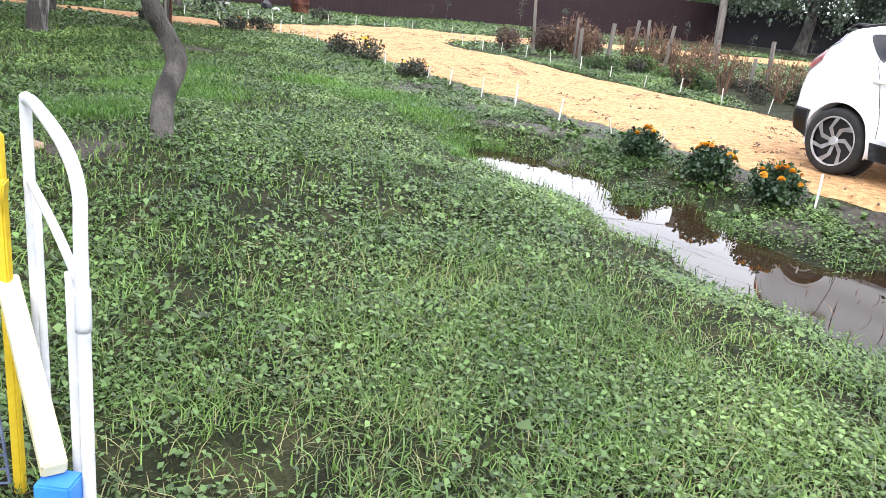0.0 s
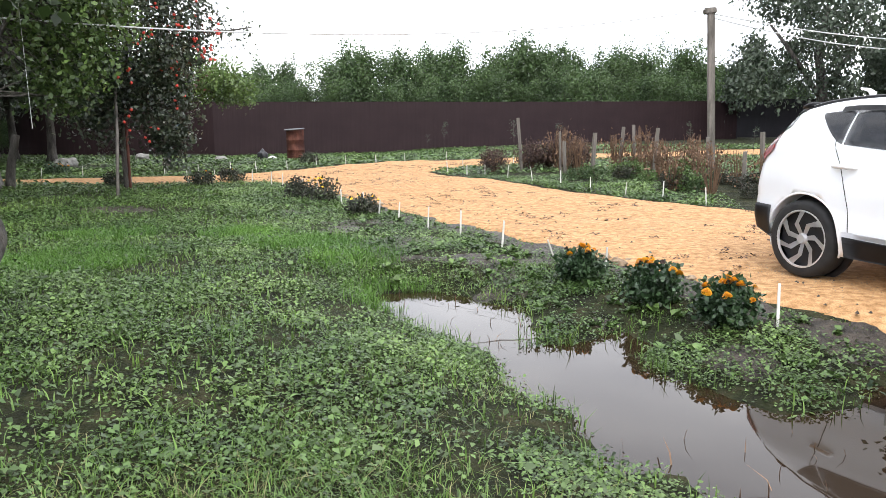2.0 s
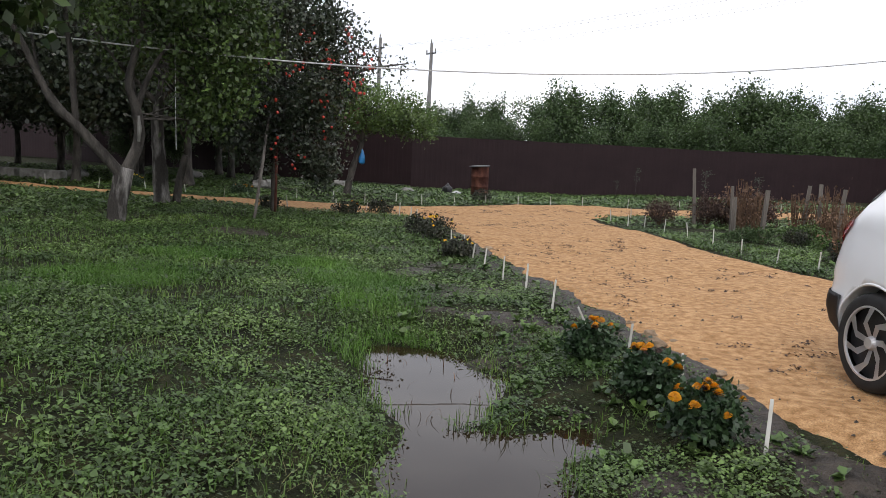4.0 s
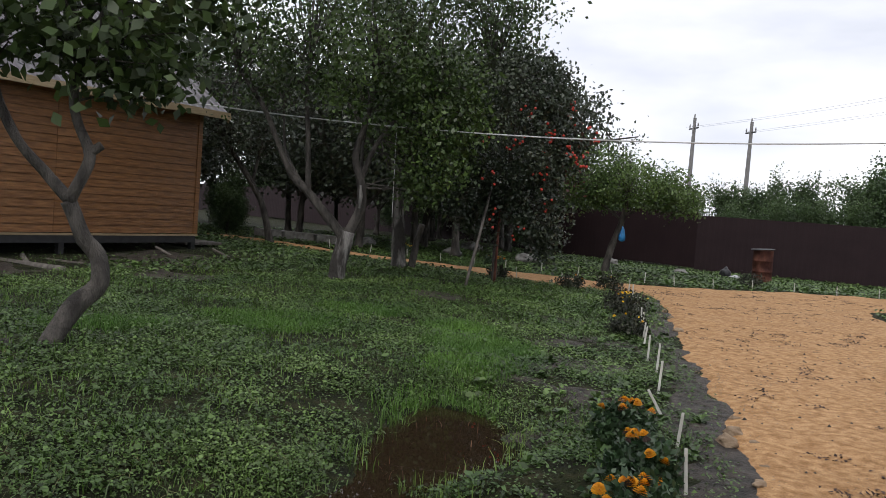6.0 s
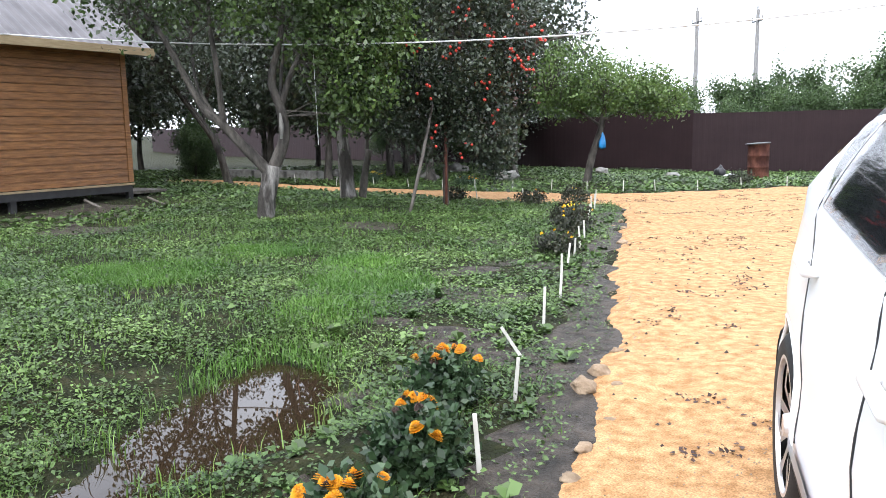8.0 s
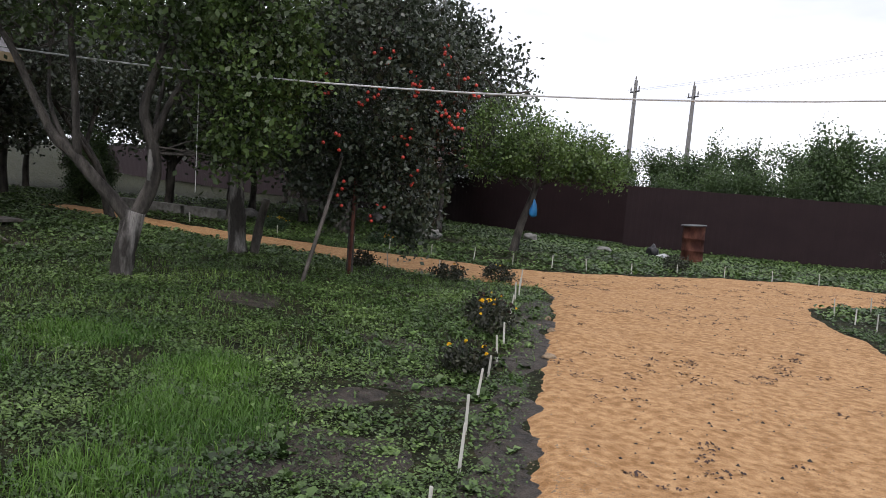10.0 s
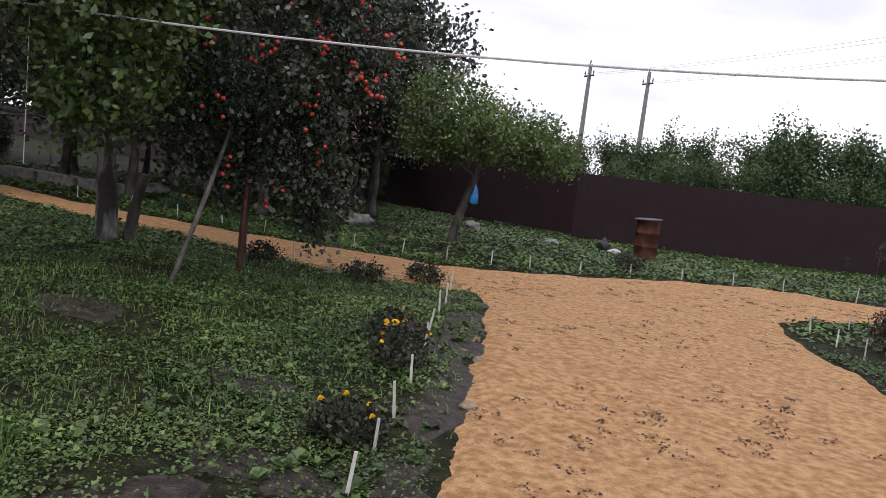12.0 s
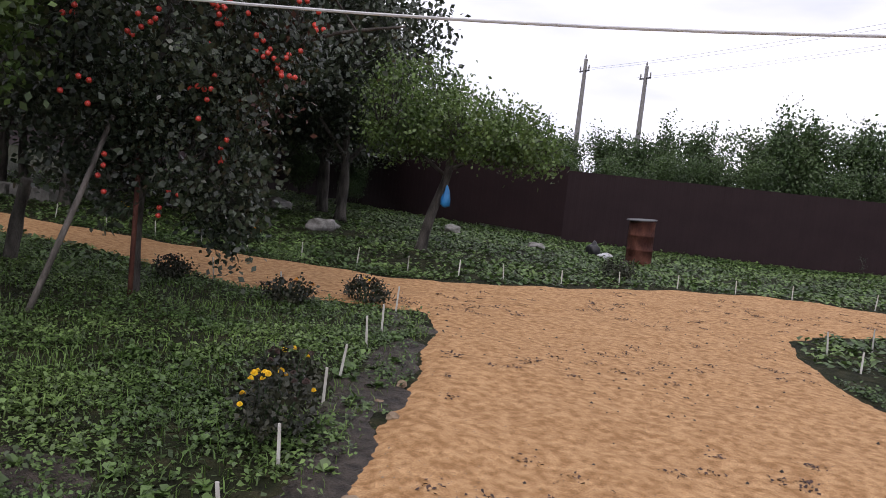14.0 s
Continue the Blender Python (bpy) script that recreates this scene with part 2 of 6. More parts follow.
def tube(bm, pts, radii, sides=8, wobble=0.0, cap=True):
    """A tapered tube along points."""
    pts = [Vector(p) for p in pts]
    if not hasattr(radii, "__len__"):
        radii = [radii] * len(pts)
    rings, side = [], None
    for i, p in enumerate(pts):
        d = (pts[min(i + 1, len(pts) - 1)] - pts[max(i - 1, 0)]).normalized()
        if side is None:
            side = d.cross(Vector((0.31, 0.95, 0.11))).normalized()
        side = (side - d * side.dot(d)).normalized()
        up = d.cross(side)
        ring = []
        for k in range(sides):
            a = 2 * math.pi * k / sides
            r = radii[i] * (1 + wobble * noise.noise(p * 4 + Vector((math.cos(a), math.sin(a), 0)) * 1.5))
            ring.append(bm.verts.new(p + (side * math.cos(a) + up * math.sin(a)) * r))
        rings.append(ring)
    for a, b in zip(rings, rings[1:]):
        for k in range(sides):
            bm.faces.new((a[k], a[(k + 1) % sides], b[(k + 1) % sides], b[k]))
    if cap:
        bm.faces.new(rings[0][::-1])
        bm.faces.new(rings[-1])
    return bm


def smooth_line(pts, n=4):
    """Catmull-Rom through points (tuples of any length)."""
    P = [np.array(p, float) for p in pts]
    out = []
    for i in range(len(P) - 1):
        a, b, c, d = P[max(i - 1, 0)], P[i], P[i + 1], P[min(i + 2, len(P) - 1)]
        for k in range(n):
            t = k / n
            out.append(0.5 * (2 * b + (c - a) * t + (2 * a - 5 * b + 4 * c - d) * t * t + (3 * b - a - 3 * c + d) * t ** 3))
    return out + [P[-1]]


def empty(name, at=(0, 0, 0), rz=0.0):
    ob = new(name)
    ob.matrix_basis = pose(*at, 0, 0, rz)
    return ob


def signed(poly, X, Y):
    """Distance to a polygon's edge, positive inside, for arrays of points."""
    P = np.array(poly, float)
    best, inside = np.full(X.shape, 1e9), np.zeros(X.shape, bool)
    for (ax, ay), (bx, by) in zip(P, np.roll(P, -1, 0)):
        ex, ey = bx - ax, by - ay
        t = np.clip(((X - ax) * ex + (Y - ay) * ey) / (ex * ex + ey * ey + 1e-12), 0, 1)
        best = np.minimum(best, np.hypot(X - ax - t * ex, Y - ay - t * ey))
        if ay != by:
            inside ^= ((ay > Y) != (by > Y)) & (X < (bx - ax) * (Y - ay) / (by - ay) + ax)
    return np.where(inside, best, -best)


def bumpy(X, Y, scale, seed=0):
    """Cheap smooth noise in about -1..1, for arrays."""
    r = np.random.default_rng(seed)
    s = np.zeros(X.shape)
    for k in range(9):
        a, f, p = r.uniform(0, 6.28), scale * r.uniform(0.5, 1.9), r.uniform(0, 6.28)
        s += np.sin((X * np.cos(a) + Y * np.sin(a)) * f + p)
    return s / 3.5


# ---- the plan ----
SAND = [(9, 0.3), (6.4, 3.2), (5.2, 4.9), (3.95, 6.55), (3.2, 7.6), (2.65, 8.3), (2.05, 9.15), (1.3, 10.2), (0.35, 11.35), (-0.8, 12.75), (-1.75, 14.0), (-2.6, 15.1), (-3.6, 16.4), (-4.55, 17.2),
        (-5.4, 16.3), (-6.3, 15.85), (-7.4, 15.55), (-8.9, 15.3), (-10.6, 14.6), (-13, 14.1), (-17, 13.3), (-17.4, 14.4), (-13.6, 14.95), (-11.5, 15.8), (-9.5, 16.75),
        (-8.5, 17.3), (-7.6, 17.85), (-6.7, 18.4), (-6.1, 19.1), (-5.7, 20.0), (-5.3, 21.0), (-4.9, 22.2), (-4.4, 23.4), (-3.6, 24.5), (-2.2, 25.3), (-0.8, 26.2), (4, 29.2), (14, 35), (15, 32.5), (5, 27), (0, 24),
        (-1.2, 22.9), (-1.75, 21.8), (-1.9, 20.8), (-1.3, 19.7), (-0.4, 18.5), (0.4, 17.3), (1.0, 16.4), (1.95, 15.1), (2.9, 14.05), (3.8, 13.3), (5.6, 11.6), (8, 8.6), (11.5, 4.2)]
PUDDLE = [(0.1, 8.28), (0.42, 8.38), (0.85, 8.35), (1.15, 8.1), (1.3, 7.75), (1.42, 7.3), (1.35, 6.95), (1.6, 7.0), (1.85, 7.3), (2.05, 7.42), (2.22, 7.2), (2.2, 6.5), (2.45, 6.25), (2.72, 6.05),
          (2.95, 6.2), (3.3, 6.5), (3.7, 6.55), (3.75, 6.1), (3.3, 5.2), (2.85, 4.55), (2.45, 4.7), (2.2, 5.02), (1.9, 5.25), (1.68, 5.55), (1.53, 5.92), (1.4, 6.32), (1.2, 6.7), (0.74, 7.08), (0.38, 7.52)]
BARE = [((1.75, 8.9), 0.5), ((-0.4, 9.8), 0.5), ((-0.3, 10.35), 0.65), ((-1.0, 10.9), 0.5), ((0.6, 9.1), 0.55), ((1.0, 8.7), 0.5), ((-4.5, 12.05), 0.55), ((-2.4, 12.2), 0.35), ((-8.2, 8.7), 1.1), ((-9, 9.7), 1.2),
        ((-7.9, 6.7), 0.8), ((-6.9, 8.9), 0.7), ((-8.9, 22.4), 0.8), ((1.7, 7.75), 0.35), ((2.6, 6.7), 0.3), ((2.2, 8.3), 0.3), ((-1.2, 11.6), 0.4), ((-2.1, 5.5), 0.25)]


def slope(X, Y):
    """The garden rises a little towards the house and falls towards the corner of the fence."""
    return 0.012 * np.clip(-X - 1, 0, 12) * np.clip((17 - Y) / 5, 0, 1) - 0.02 * np.clip(Y - 17, 0, 14) * np.clip((2 - X) / 8, 0, 1)


def puddle_in(X, Y):
    return signed(PUDDLE, X, Y) + 0.07 * bumpy(X, Y, 5, 3)


def sand_in(X, Y):
    return signed(SAND, X, Y) + 0.04 * bumpy(X, Y, 2.5, 5) + 0.02 * bumpy(X, Y, 11, 6) + 0.012 * bumpy(X, Y, 31, 7)


def height(X, Y):
    """The ground's relief: low humps, the hollow of the puddle."""
    p = puddle_in(X, Y)
    h = 0.035 * bumpy(X, Y, 0.5, 1) + 0.012 * bumpy(X, Y, 4, 2)
    h = h * np.clip(-p / 1.0, 0, 1) + 0.012 * bumpy(X, Y, 9, 8) * np.clip(1 - np.abs(p), 0, 1)
    s = signed(SAND, X, Y)
    h = h + 0.05 * np.clip(s / 1.4 + 0.1, 0, 1) * np.clip((13 - Y) / 4, 0, 1)  # the drive is banked up by the car
    h = h + slope(X, Y) + 0.05 * np.exp(-((X + 2.1) ** 2 + (Y - 6.0) ** 2) / 2.4)  # hump round the crooked tree
    k = np.clip(1 + p / 0.9, 0, 1)
    return h - 0.12 * k * k * (3 - 2 * k) - np.clip((p + 0.25) * 0.16, 0, 0.055)


def ground_z(x, y):
    return float(height(np.array(float(x)), np.array(float(y))))


def grid_sheet(name, xs, ys, z, material, keep=None):
    X, Y = np.meshgrid(xs, ys)
    Z = z(X, Y)
    idx = np.arange(X.size).reshape(X.shape)
    F = np.stack([idx[:-1, :-1], idx[:-1, 1:], idx[1:, 1:], idx[1:, :-1]], -1).reshape(-1, 4)
    if keep is not None:
        ok = keep(X, Y).ravel()
        F = F[ok[F].any(1)]
        used, inv = np.unique(F, return_inverse=True)
        return raw(name, np.stack([X.ravel(), Y.ravel(), Z.ravel()], -1)[used], inv.reshape(F.shape), material, smooth=True)
    return raw(name, np.stack([X.ravel(), Y.ravel(), Z.ravel()], -1), F, material, smooth=True)


def spaced(lo, a, b, hi, fine):
    mid = np.arange(a, b + 1e-6, fine)
    out = np.cumsum(fine * 1.13 ** np.arange(1, 90))
    return np.concatenate([(a - out[a - out > lo])[::-1], mid, b + out[b + out < hi]])


gx, gy = spaced(-900, -7, 6, 900, 0.09), spaced(-900, 1.5, 16, 900, 0.09)
ground = tagged(grid_sheet("ground", np.r_[-1500, gx, 1500], np.r_[-1500, gy, 1500], lambda X, Y: np.where(np.hypot(X, Y - 12) < 60, height(X, Y), 0.0), M_SOIL),
                "dark wet soil under low weeds and grass", "ground", kind="structure")
# sandy drive: lies a little proud of the soil, its edge runs down into it
road = tagged(grid_sheet("road", np.arange(-17.8, 15.4, 0.07), np.arange(0.1, 35.4, 0.07),
              lambda X, Y: height(X, Y) + np.clip(sand_in(X, Y) * 0.25, -0.05, 0.03) + 0.004 + 0.0015 * bumpy(X, Y, 5, 11) + 0.0012 * bumpy(X, Y, 25, 12), M_SAND, lambda X, Y: sand_in(X, Y) > -0.15),
              "wide drive of damp yellow-orange sand", "road", kind="structure")
# mud strip between the stakes and the sand
MUDLINE = [(3.6, 6.75), (2.55, 8.1), (1.9, 9.0), (1.15, 10.0), (0.2, 11.15), (-0.95, 12.55), (-1.9, 13.75), (-2.75, 14.85), (-3.75, 16.15), (-4.6, 16.8)]
mud_poly = [(x + 0.2, y + 0.16) for x, y in MUDLINE] + [(x - 0.1, y - 0.1) for x, y in MUDLINE[::-1]]
tagged(grid_sheet("mud_strip", np.arange(-5.2, 4.3, 0.06), np.arange(6.2, 17.4, 0.06),
       lambda X, Y: height(X, Y) + np.clip(signed(mud_poly, X, Y) * 0.3 + 0.05 * bumpy(X, Y, 6, 14), -0.03, 0.012) + 0.004 * bumpy(X, Y, 21, 15), M_MUD, lambda X, Y: signed(mud_poly, X, Y) > -0.2),
       "strip of wet grey mud along the drive", "ground", kind="structure")
# soil bed under the flowers and the bare patches between grass and drive
tagged(grid_sheet("bare_soil", np.arange(-10.5, 3.6, 0.09), np.arange(4.6, 13.6, 0.09),
       lambda X, Y: height(X, Y) + np.clip(np.max([r - np.hypot(X - c[0], Y - c[1]) for c, r in BARE], 0) * 0.1 + 0.04 * bumpy(X, Y, 5, 21) - 0.02, -0.03, 0.008) + 0.004 * bumpy(X, Y, 19, 22), M_MUD,
       lambda X, Y: np.max([r - np.hypot(X - c[0], Y - c[1]) for c, r in BARE], 0) > -0.25),
       "bare patches of dark trodden earth", "ground", kind="structure")
bm = bmesh.new()
bm.faces.new([bm.verts.new((x, y, -0.157)) for x, y in [(-0.1, 7.1), (1.2, 4.7), (2.6, 4.2), (3.95, 5.1), (4.05, 6.8), (2.4, 7.7), (0.9, 8.75), (-0.1, 8.6)]])
tagged(part("water", bm, M_WATER), "shallow brown rain puddle in the grass", "puddle", kind="structure")


# ---- fence along the far side ----
FA, FD, FW = Vector((-11.6, 29.8, 0)), Vector((0.83, 0.5577, 0)), Vector((0.9994, 0.035, 0))  # the bend, and the way of the fence beyond and before it


def ribbed_sheet(w, h, rib=0.2, depth=0.003, thick=0.012):
    """A closed sheet of shallow trapezoid profile, standing in the xz plane; its face looks towards -y."""
    bm, prof, x = bmesh.new(), [], 0.0
    while x < w - 1e-6:
        for dx, y in ((0, 0), (0.1, 0), (0.115, -depth), (0.185, -depth)):
            prof.append((x + dx, y))
        x += rib
    prof.append((w, 0))
    front = [[bm.verts.new((px, py, z)) for px, py in prof] for z in (0, h)]
    back = [[bm.verts.new((px, thick, z)) for px in (0, w)] for z in (0, h)]
    for i in range(len(prof) - 1):
        bm.faces.new((front[0][i], front[0][i + 1], front[1][i + 1], front[1][i]))
    bm.faces.new((back[0][1], back[0][0], back[1][0], back[1][1]))
    bm.faces.new((front[0][0], front[1][0], back[1][0], back[0][0]))
    bm.faces.new((front[0][-1], back[0][1], back[1][1], front[1][-1]))
    bm.faces.new([*front[1], back[1][1], back[1][0]])
    bm.faces.new([*front[0][::-1], back[0][0], back[0][1]])
    return bm


def fence_panel(w, h, sheet_mat, label):
    ob = empty("fence_panel")
    part("sheet", ribbed_sheet(w, h), sheet_mat, ob)
    for x in (0.03,):
        bm = bmesh.new()
        box(bm, (0.06, 0.06, h + 0.1), pose(x, 0.06, h / 2 - 0.12), 0.004)
        part("post", bm, sheet_mat, ob)
    for z in (0.35, h - 0.3):
        bm = bmesh.new()
        box(bm, (w, 0.03, 0.04), pose(w / 2, 0.03, z))
        part("rail", bm, sheet_mat, ob)
    return tagged(ob, label, "fence", "fence panels")


ang = math.degrees(math.atan2(FD.y, FD.x))
first = fence_panel(3.2, 2.02, M_FENCE, "dark brown ribbed metal sheet fence panel")
rz = random.Random(4)
for i in range(-16, 8):
    p = FA + (FD if i >= 0 else FW) * (3.2 * i)
    z = (-0.16 if i < 0 else -0.27 + 0.012 * i) + rz.uniform(-0.015, 0.015) - (0.06 * ((i + 16) % 3) if i < 0 else 0)
    m = pose(p.x, p.y, z, 0, 0, ang if i >= 0 else 2)
    if i == -16:
        first.matrix_basis = m
    else:
        copy_thing(first, m)
E1 = FA + FD * 25.6
dark = fence_panel(3.0, 1.9, M_DARKFENCE, "black metal sheet fence panel far off")
for i in range(12):
    m = pose(E1.x + 2.95 * i, E1.y + 0.12 * i, 0.05, 0, 0, 2)
    if i:
        copy_thing(dark, m)
    else:
        dark.matrix_basis = m


# ---- wooden house ----
def house():
    L, W, Z0, H = 4.78, 7.9, 0.47, 2.6
    ob = empty("house", (-8.95, 6.17, 0), 20.5)
    top = Z0 + H
    bm = bmesh.new()
    box(bm, (W - 0.06, L - 0.06, H), pose(-W / 2, L / 2, Z0 + H / 2))
    part("wall_core", bm, M_SIDING, ob, "dark inner wall behind the boards")
    bh = 0.134
    rise = math.tan(radians(36))
    n = int(H / bh)
    for i in range(n + 1):
        z = Z0 + i * bh
        hh = min(bh, top - z) - 0.008
        if hh < 0.03:
            continue
        for y0, y1 in ((0.07, 1.72), (1.724, L - 0.07)):
            bm = bmesh.new()
            box(bm, (0.022, y1 - y0, hh), pose(0.008, (y0 + y1) / 2, z + hh / 2, 0, -4), 0.004)
            part("board", bm, M_SIDING, ob)
        for x0, x1 in ((-3.1, -0.07), (-W + 0.07, -3.104)):
            bm = bmesh.new()
            box(bm, (x1 - x0, 0.022, hh), pose((x0 + x1) / 2, -0.008, z + hh / 2, -4), 0.004)
            part("board", bm, M_SIDING, ob)
    i = 0
    while True:
        z = top + i * bh
        half = W / 2 - (z + bh - top) / rise
        if half < 0.2:
            break
        bm = bmesh.new()
        box(bm, (2 * half, 0.022, bh - 0.008), pose(-W / 2, -0.008, z + bh / 2, -4), 0.004)
        part("board", bm, M_SIDING, ob)
        i += 1
    bm = bmesh.new()
    g = [bm.verts.new(v) for v in ((0, 0.03, top), (-W, 0.03, top), (-W / 2, 0.03, top + W / 2 * rise), (0, L - 0.03, top), (-W, L - 0.03, top), (-W / 2, L - 0.03, top + W / 2 * rise))]
    bm.faces.new((g[0], g[2], g[1]))
    bm.faces.new((g[3], g[4], g[5]))
    part("gable", bm, M_SIDING, ob)
    for x, y in ((0.012, -0.012), (0.012, L + 0.012), (-W - 0.012, -0.012)):
        bm = bmesh.new()
        box(bm, (0.11, 0.11, H), pose(x - 0.03 * (1 if x > 0 else -1), y + (0.03 if y < 0 else -0.03), Z0 + H / 2), 0.006)
        part("corner_board", bm, M_SIDING, ob)
    for m, s in ((pose(0.02, L / 2, Z0 - 0.03), (0.05, L + 0.1, 0.035)), (pose(-W / 2, -0.02, Z0 - 0.03), (W, 0.05, 0.035))):
        bm = bmesh.new()
        box(bm, s, m, 0.004)
        part("drip_strip", bm, M_TRIM, ob, "pale strip under the boards")
    for m, s in ((pose(-0.03, L / 2, Z0 - 0.11), (0.12, L, 0.13)), (pose(-W / 2, 0.05, Z0 - 0.11), (W - 0.2, 0.12, 0.13))):
        bm = bmesh.new()
        box(bm, s, m, 0.004)
        part("floor_beam", bm, M_METAL, ob)
    for x, y in ((-0.05, 0.1), (-0.05, 1.9), (-0.05, 2.5), (-0.05, 4.75), (-2.6, 0.1), (-5.2, 0.1), (-3, 2.5), (-3, 4.7), (-6, 4.7)):
        bm = bmesh.new()
        box(bm, (0.1, 0.1, 0.42), pose(x, y, 0.2), 0.004)
        part("pile", bm, M_METAL, ob)
    # roof: two corrugated slopes with thickness
    slope = W / 2 / math.cos(radians(36)) + 0.42
    for side in (1, -1):
        ys = np.arange(-0.45, L + 0.47, 0.022)
        us = np.linspace(-0.42, slope - 0.42, 5)
        Yg, Ug = np.meshgrid(ys, us)
        wav = 0.011 * np.sign(np.sin(Yg * 2 * np.pi / 0.19)) * np.minimum(1, np.abs(np.sin(Yg * 2 * np.pi / 0.19)) * 1.8)
        a = radians(36)
        X = -W / 2 + side * (W / 2 - Ug * math.cos(a) + wav * math.sin(a))
        Zg = top + 0.05 + Ug * math.sin(a) + wav * math.cos(a)
        idx = np.arange(X.size).reshape(X.shape)
        F = np.stack([idx[:-1, :-1], idx[:-1, 1:], idx[1:, 1:], idx[1:, :-1]], -1).reshape(-1, 4)
        raw("roof_sheet", np.stack([X.ravel(), Yg.ravel(), Zg.ravel()], -1), F, M_ROOF, ob, "grey corrugated metal roof", smooth=False)
        bm = bmesh.new()
        ux = -W / 2 + side * (W / 2 + 0.36)
        box(bm, (0.03, L + 0.86, 0.14), pose(ux, L / 2, top - 0.22 + 0.0), 0.004)
        part("eave_board", bm, M_TRIM, ob)
        bm = bmesh.new()
        box(bm, (0.36, L + 0.8, 0.025), pose(-W / 2 + side * (W / 2 + 0.18), L / 2, top - 0.2))
        part("soffit", bm, M_SIDING, ob)
        for y in (-0.43, L + 0.43):
            bm = bmesh.new()
            k = slope / 2 - 0.42
            box(bm, (slope, 0.03, 0.14), pose(-W / 2 + side * (W / 2 - k * math.cos(a)), y, top - 0.04 + k * math.sin(a), 0, side * 36), 0.004)
            part("verge_board", bm, M_TRIM, ob)
    # small window on the gable side
    bm = bmesh.new()
    box(bm, (0.5, 0.05, 0.46), pose(-4.9, -0.03, 2.6), 0.006)
    wf = part("window", bm, M_WHITEPAINT, ob, "small white-framed window")
    bm = bmesh.new()
    box(bm, (0.38, 0.02, 0.34), pose(-4.9, -0.052, 2.6))
    part("pane", bm, M_GLASS, wf)
    # entrance step at the far end
    bm = bmesh.new()
    box(bm, (1.2, 1.0, 0.05), pose(-0.9, L + 0.55, 0.24), 0.006)
    part("porch_step", bm, M_WOOD, ob)
    return tagged(ob, "brown varnished board house on piles with a grey metal roof", "house")


house()


# ---- neighbouring shed of strand board, beyond the house ----
def shed():
    ob = empty("shed", (-17.6, 0.6, 0), 100)
    bm = bmesh.new()
    box(bm, (6, 4, 2.8), pose(-1, 2, 2.7), 0.01)
    part("wall", bm, M_OSB, ob)
    for x in (1.8, 0, -2, -3.8):
        bm = bmesh.new()
        box(bm, (0.15, 0.15, 1.3), pose(x, 0.2, 0.63))
        part("post", bm, M_WOOD, ob)
    bm = bmesh.new()
    box(bm, (5.8, 0.1, 1.28), pose(-1, 2.4, 0.64))
    part("back_panel", bm, M_METAL, ob)
    bm = bmesh.new()
    box(bm, (6.8, 5, 0.08), pose(-1, 2, 4.2, 3), 0.01)
    part("roof", bm, M_ROOF, ob)
    return tagged(ob, "shed of pale strand board on wooden posts", "shed")


shed()


# ---- trees ----
def leaf_arrays(centres, per, spread, size, rng, droop=0.3):
    """Folded leaves scattered round cluster centres: vertices and quads."""
    C = np.repeat(np.asarray(centres), per, 0)
    n = len(C)
    P = C + rng.normal(0, 1, (n, 3)) * spread
    d = rng.normal(0, 1, (n, 3))
    d[:, 2] -= droop
    d /= np.linalg.norm(d, axis=1, keepdims=True)
    s = np.cross(d, rng.normal(0, 1, (n, 3)))
    s /= np.linalg.norm(s, axis=1, keepdims=True)
    u = np.cross(s, d)
    L = size * rng.uniform(0.6, 1.25, (n, 1))
    V = np.stack([P, P + d * L * 0.5 + s * L * 0.33 + u * L * 0.1, P + d * L, P + d * L * 0.5 - s * L * 0.33 + u * L * 0.1], 1)
    return V.reshape(-1, 3), np.arange(4 * n).reshape(-1, 4)


def crown_points(blobs, rng, jitter=0.0):
    out = []
    for (c, r, n) in blobs:
        v = rng.normal(0, 1, (n, 3))
        v /= np.linalg.norm(v, axis=1, keepdims=True)
        out.append(np.array(c) + v * np.array(r) * rng.uniform(0.35, 1.0, (n, 1)) ** 0.6)
    return np.concatenate(out)


def tree(name, label, limbs, blobs, leaf, size, per, spread, seed, bark=None, wash=None, twigs=True, group="", extra=None, at=(0, 0, 0), droop=0.3):
    """limbs: (points, first radius, last radius); blobs: (centre, radii, clusters); extra: (blobs, material, size, per, spread, part name)."""
    rng = np.random.default_rng(seed)
    ob = empty(name, at)
    allpts = []
    for k, (pts, r0, r1) in enumerate(limbs):
        line = smooth_line(pts, 5)
        rad = np.linspace(r0, r1, len(line))
        if k == 0:
            rad[0] *= 1.35
            rad[1] *= 1.12
        bm = bmesh.new()
        tube(bm, line, list(rad), 10 if k == 0 else 8, 0.22)
        part("trunk" if k == 0 else "limb", bm, wash if (wash and k == 0) else (bark or M_BARK), ob, smooth=True)
        allpts += [p for p in line[len(line) // 3:]]
    A = np.array(allpts)
    C = crown_points(blobs, rng)
    if twigs:
        bm = bmesh.new()
        for c in C[:: max(1, len(C) // 160)]:
            j = np.argmin(((A - c) ** 2).sum(1) + rng.uniform(0, 0.4, len(A)))
            a = A[j]
            mid = (a + c) / 2 + rng.normal(0, 0.08, 3)
            tube(bm, [a, mid, c], [0.016, 0.010, 0.004], 4, cap=False)
        tagged(part("branchwork", bm, bark or M_BARK, ob), kind="stuff")
    V, F = leaf_arrays(C, per, spread, size, rng, droop)
    tagged(raw("crown", V, F, leaf, ob), kind="stuff")
    for bl, material, sz, pr, sp, pname in (extra or []):
        V, F = leaf_arrays(crown_points(bl, rng), pr, sp, sz, rng, droop)
        tagged(raw(pname, V, F, material, ob), kind="stuff")
    return tagged(ob, label, "tree", group)


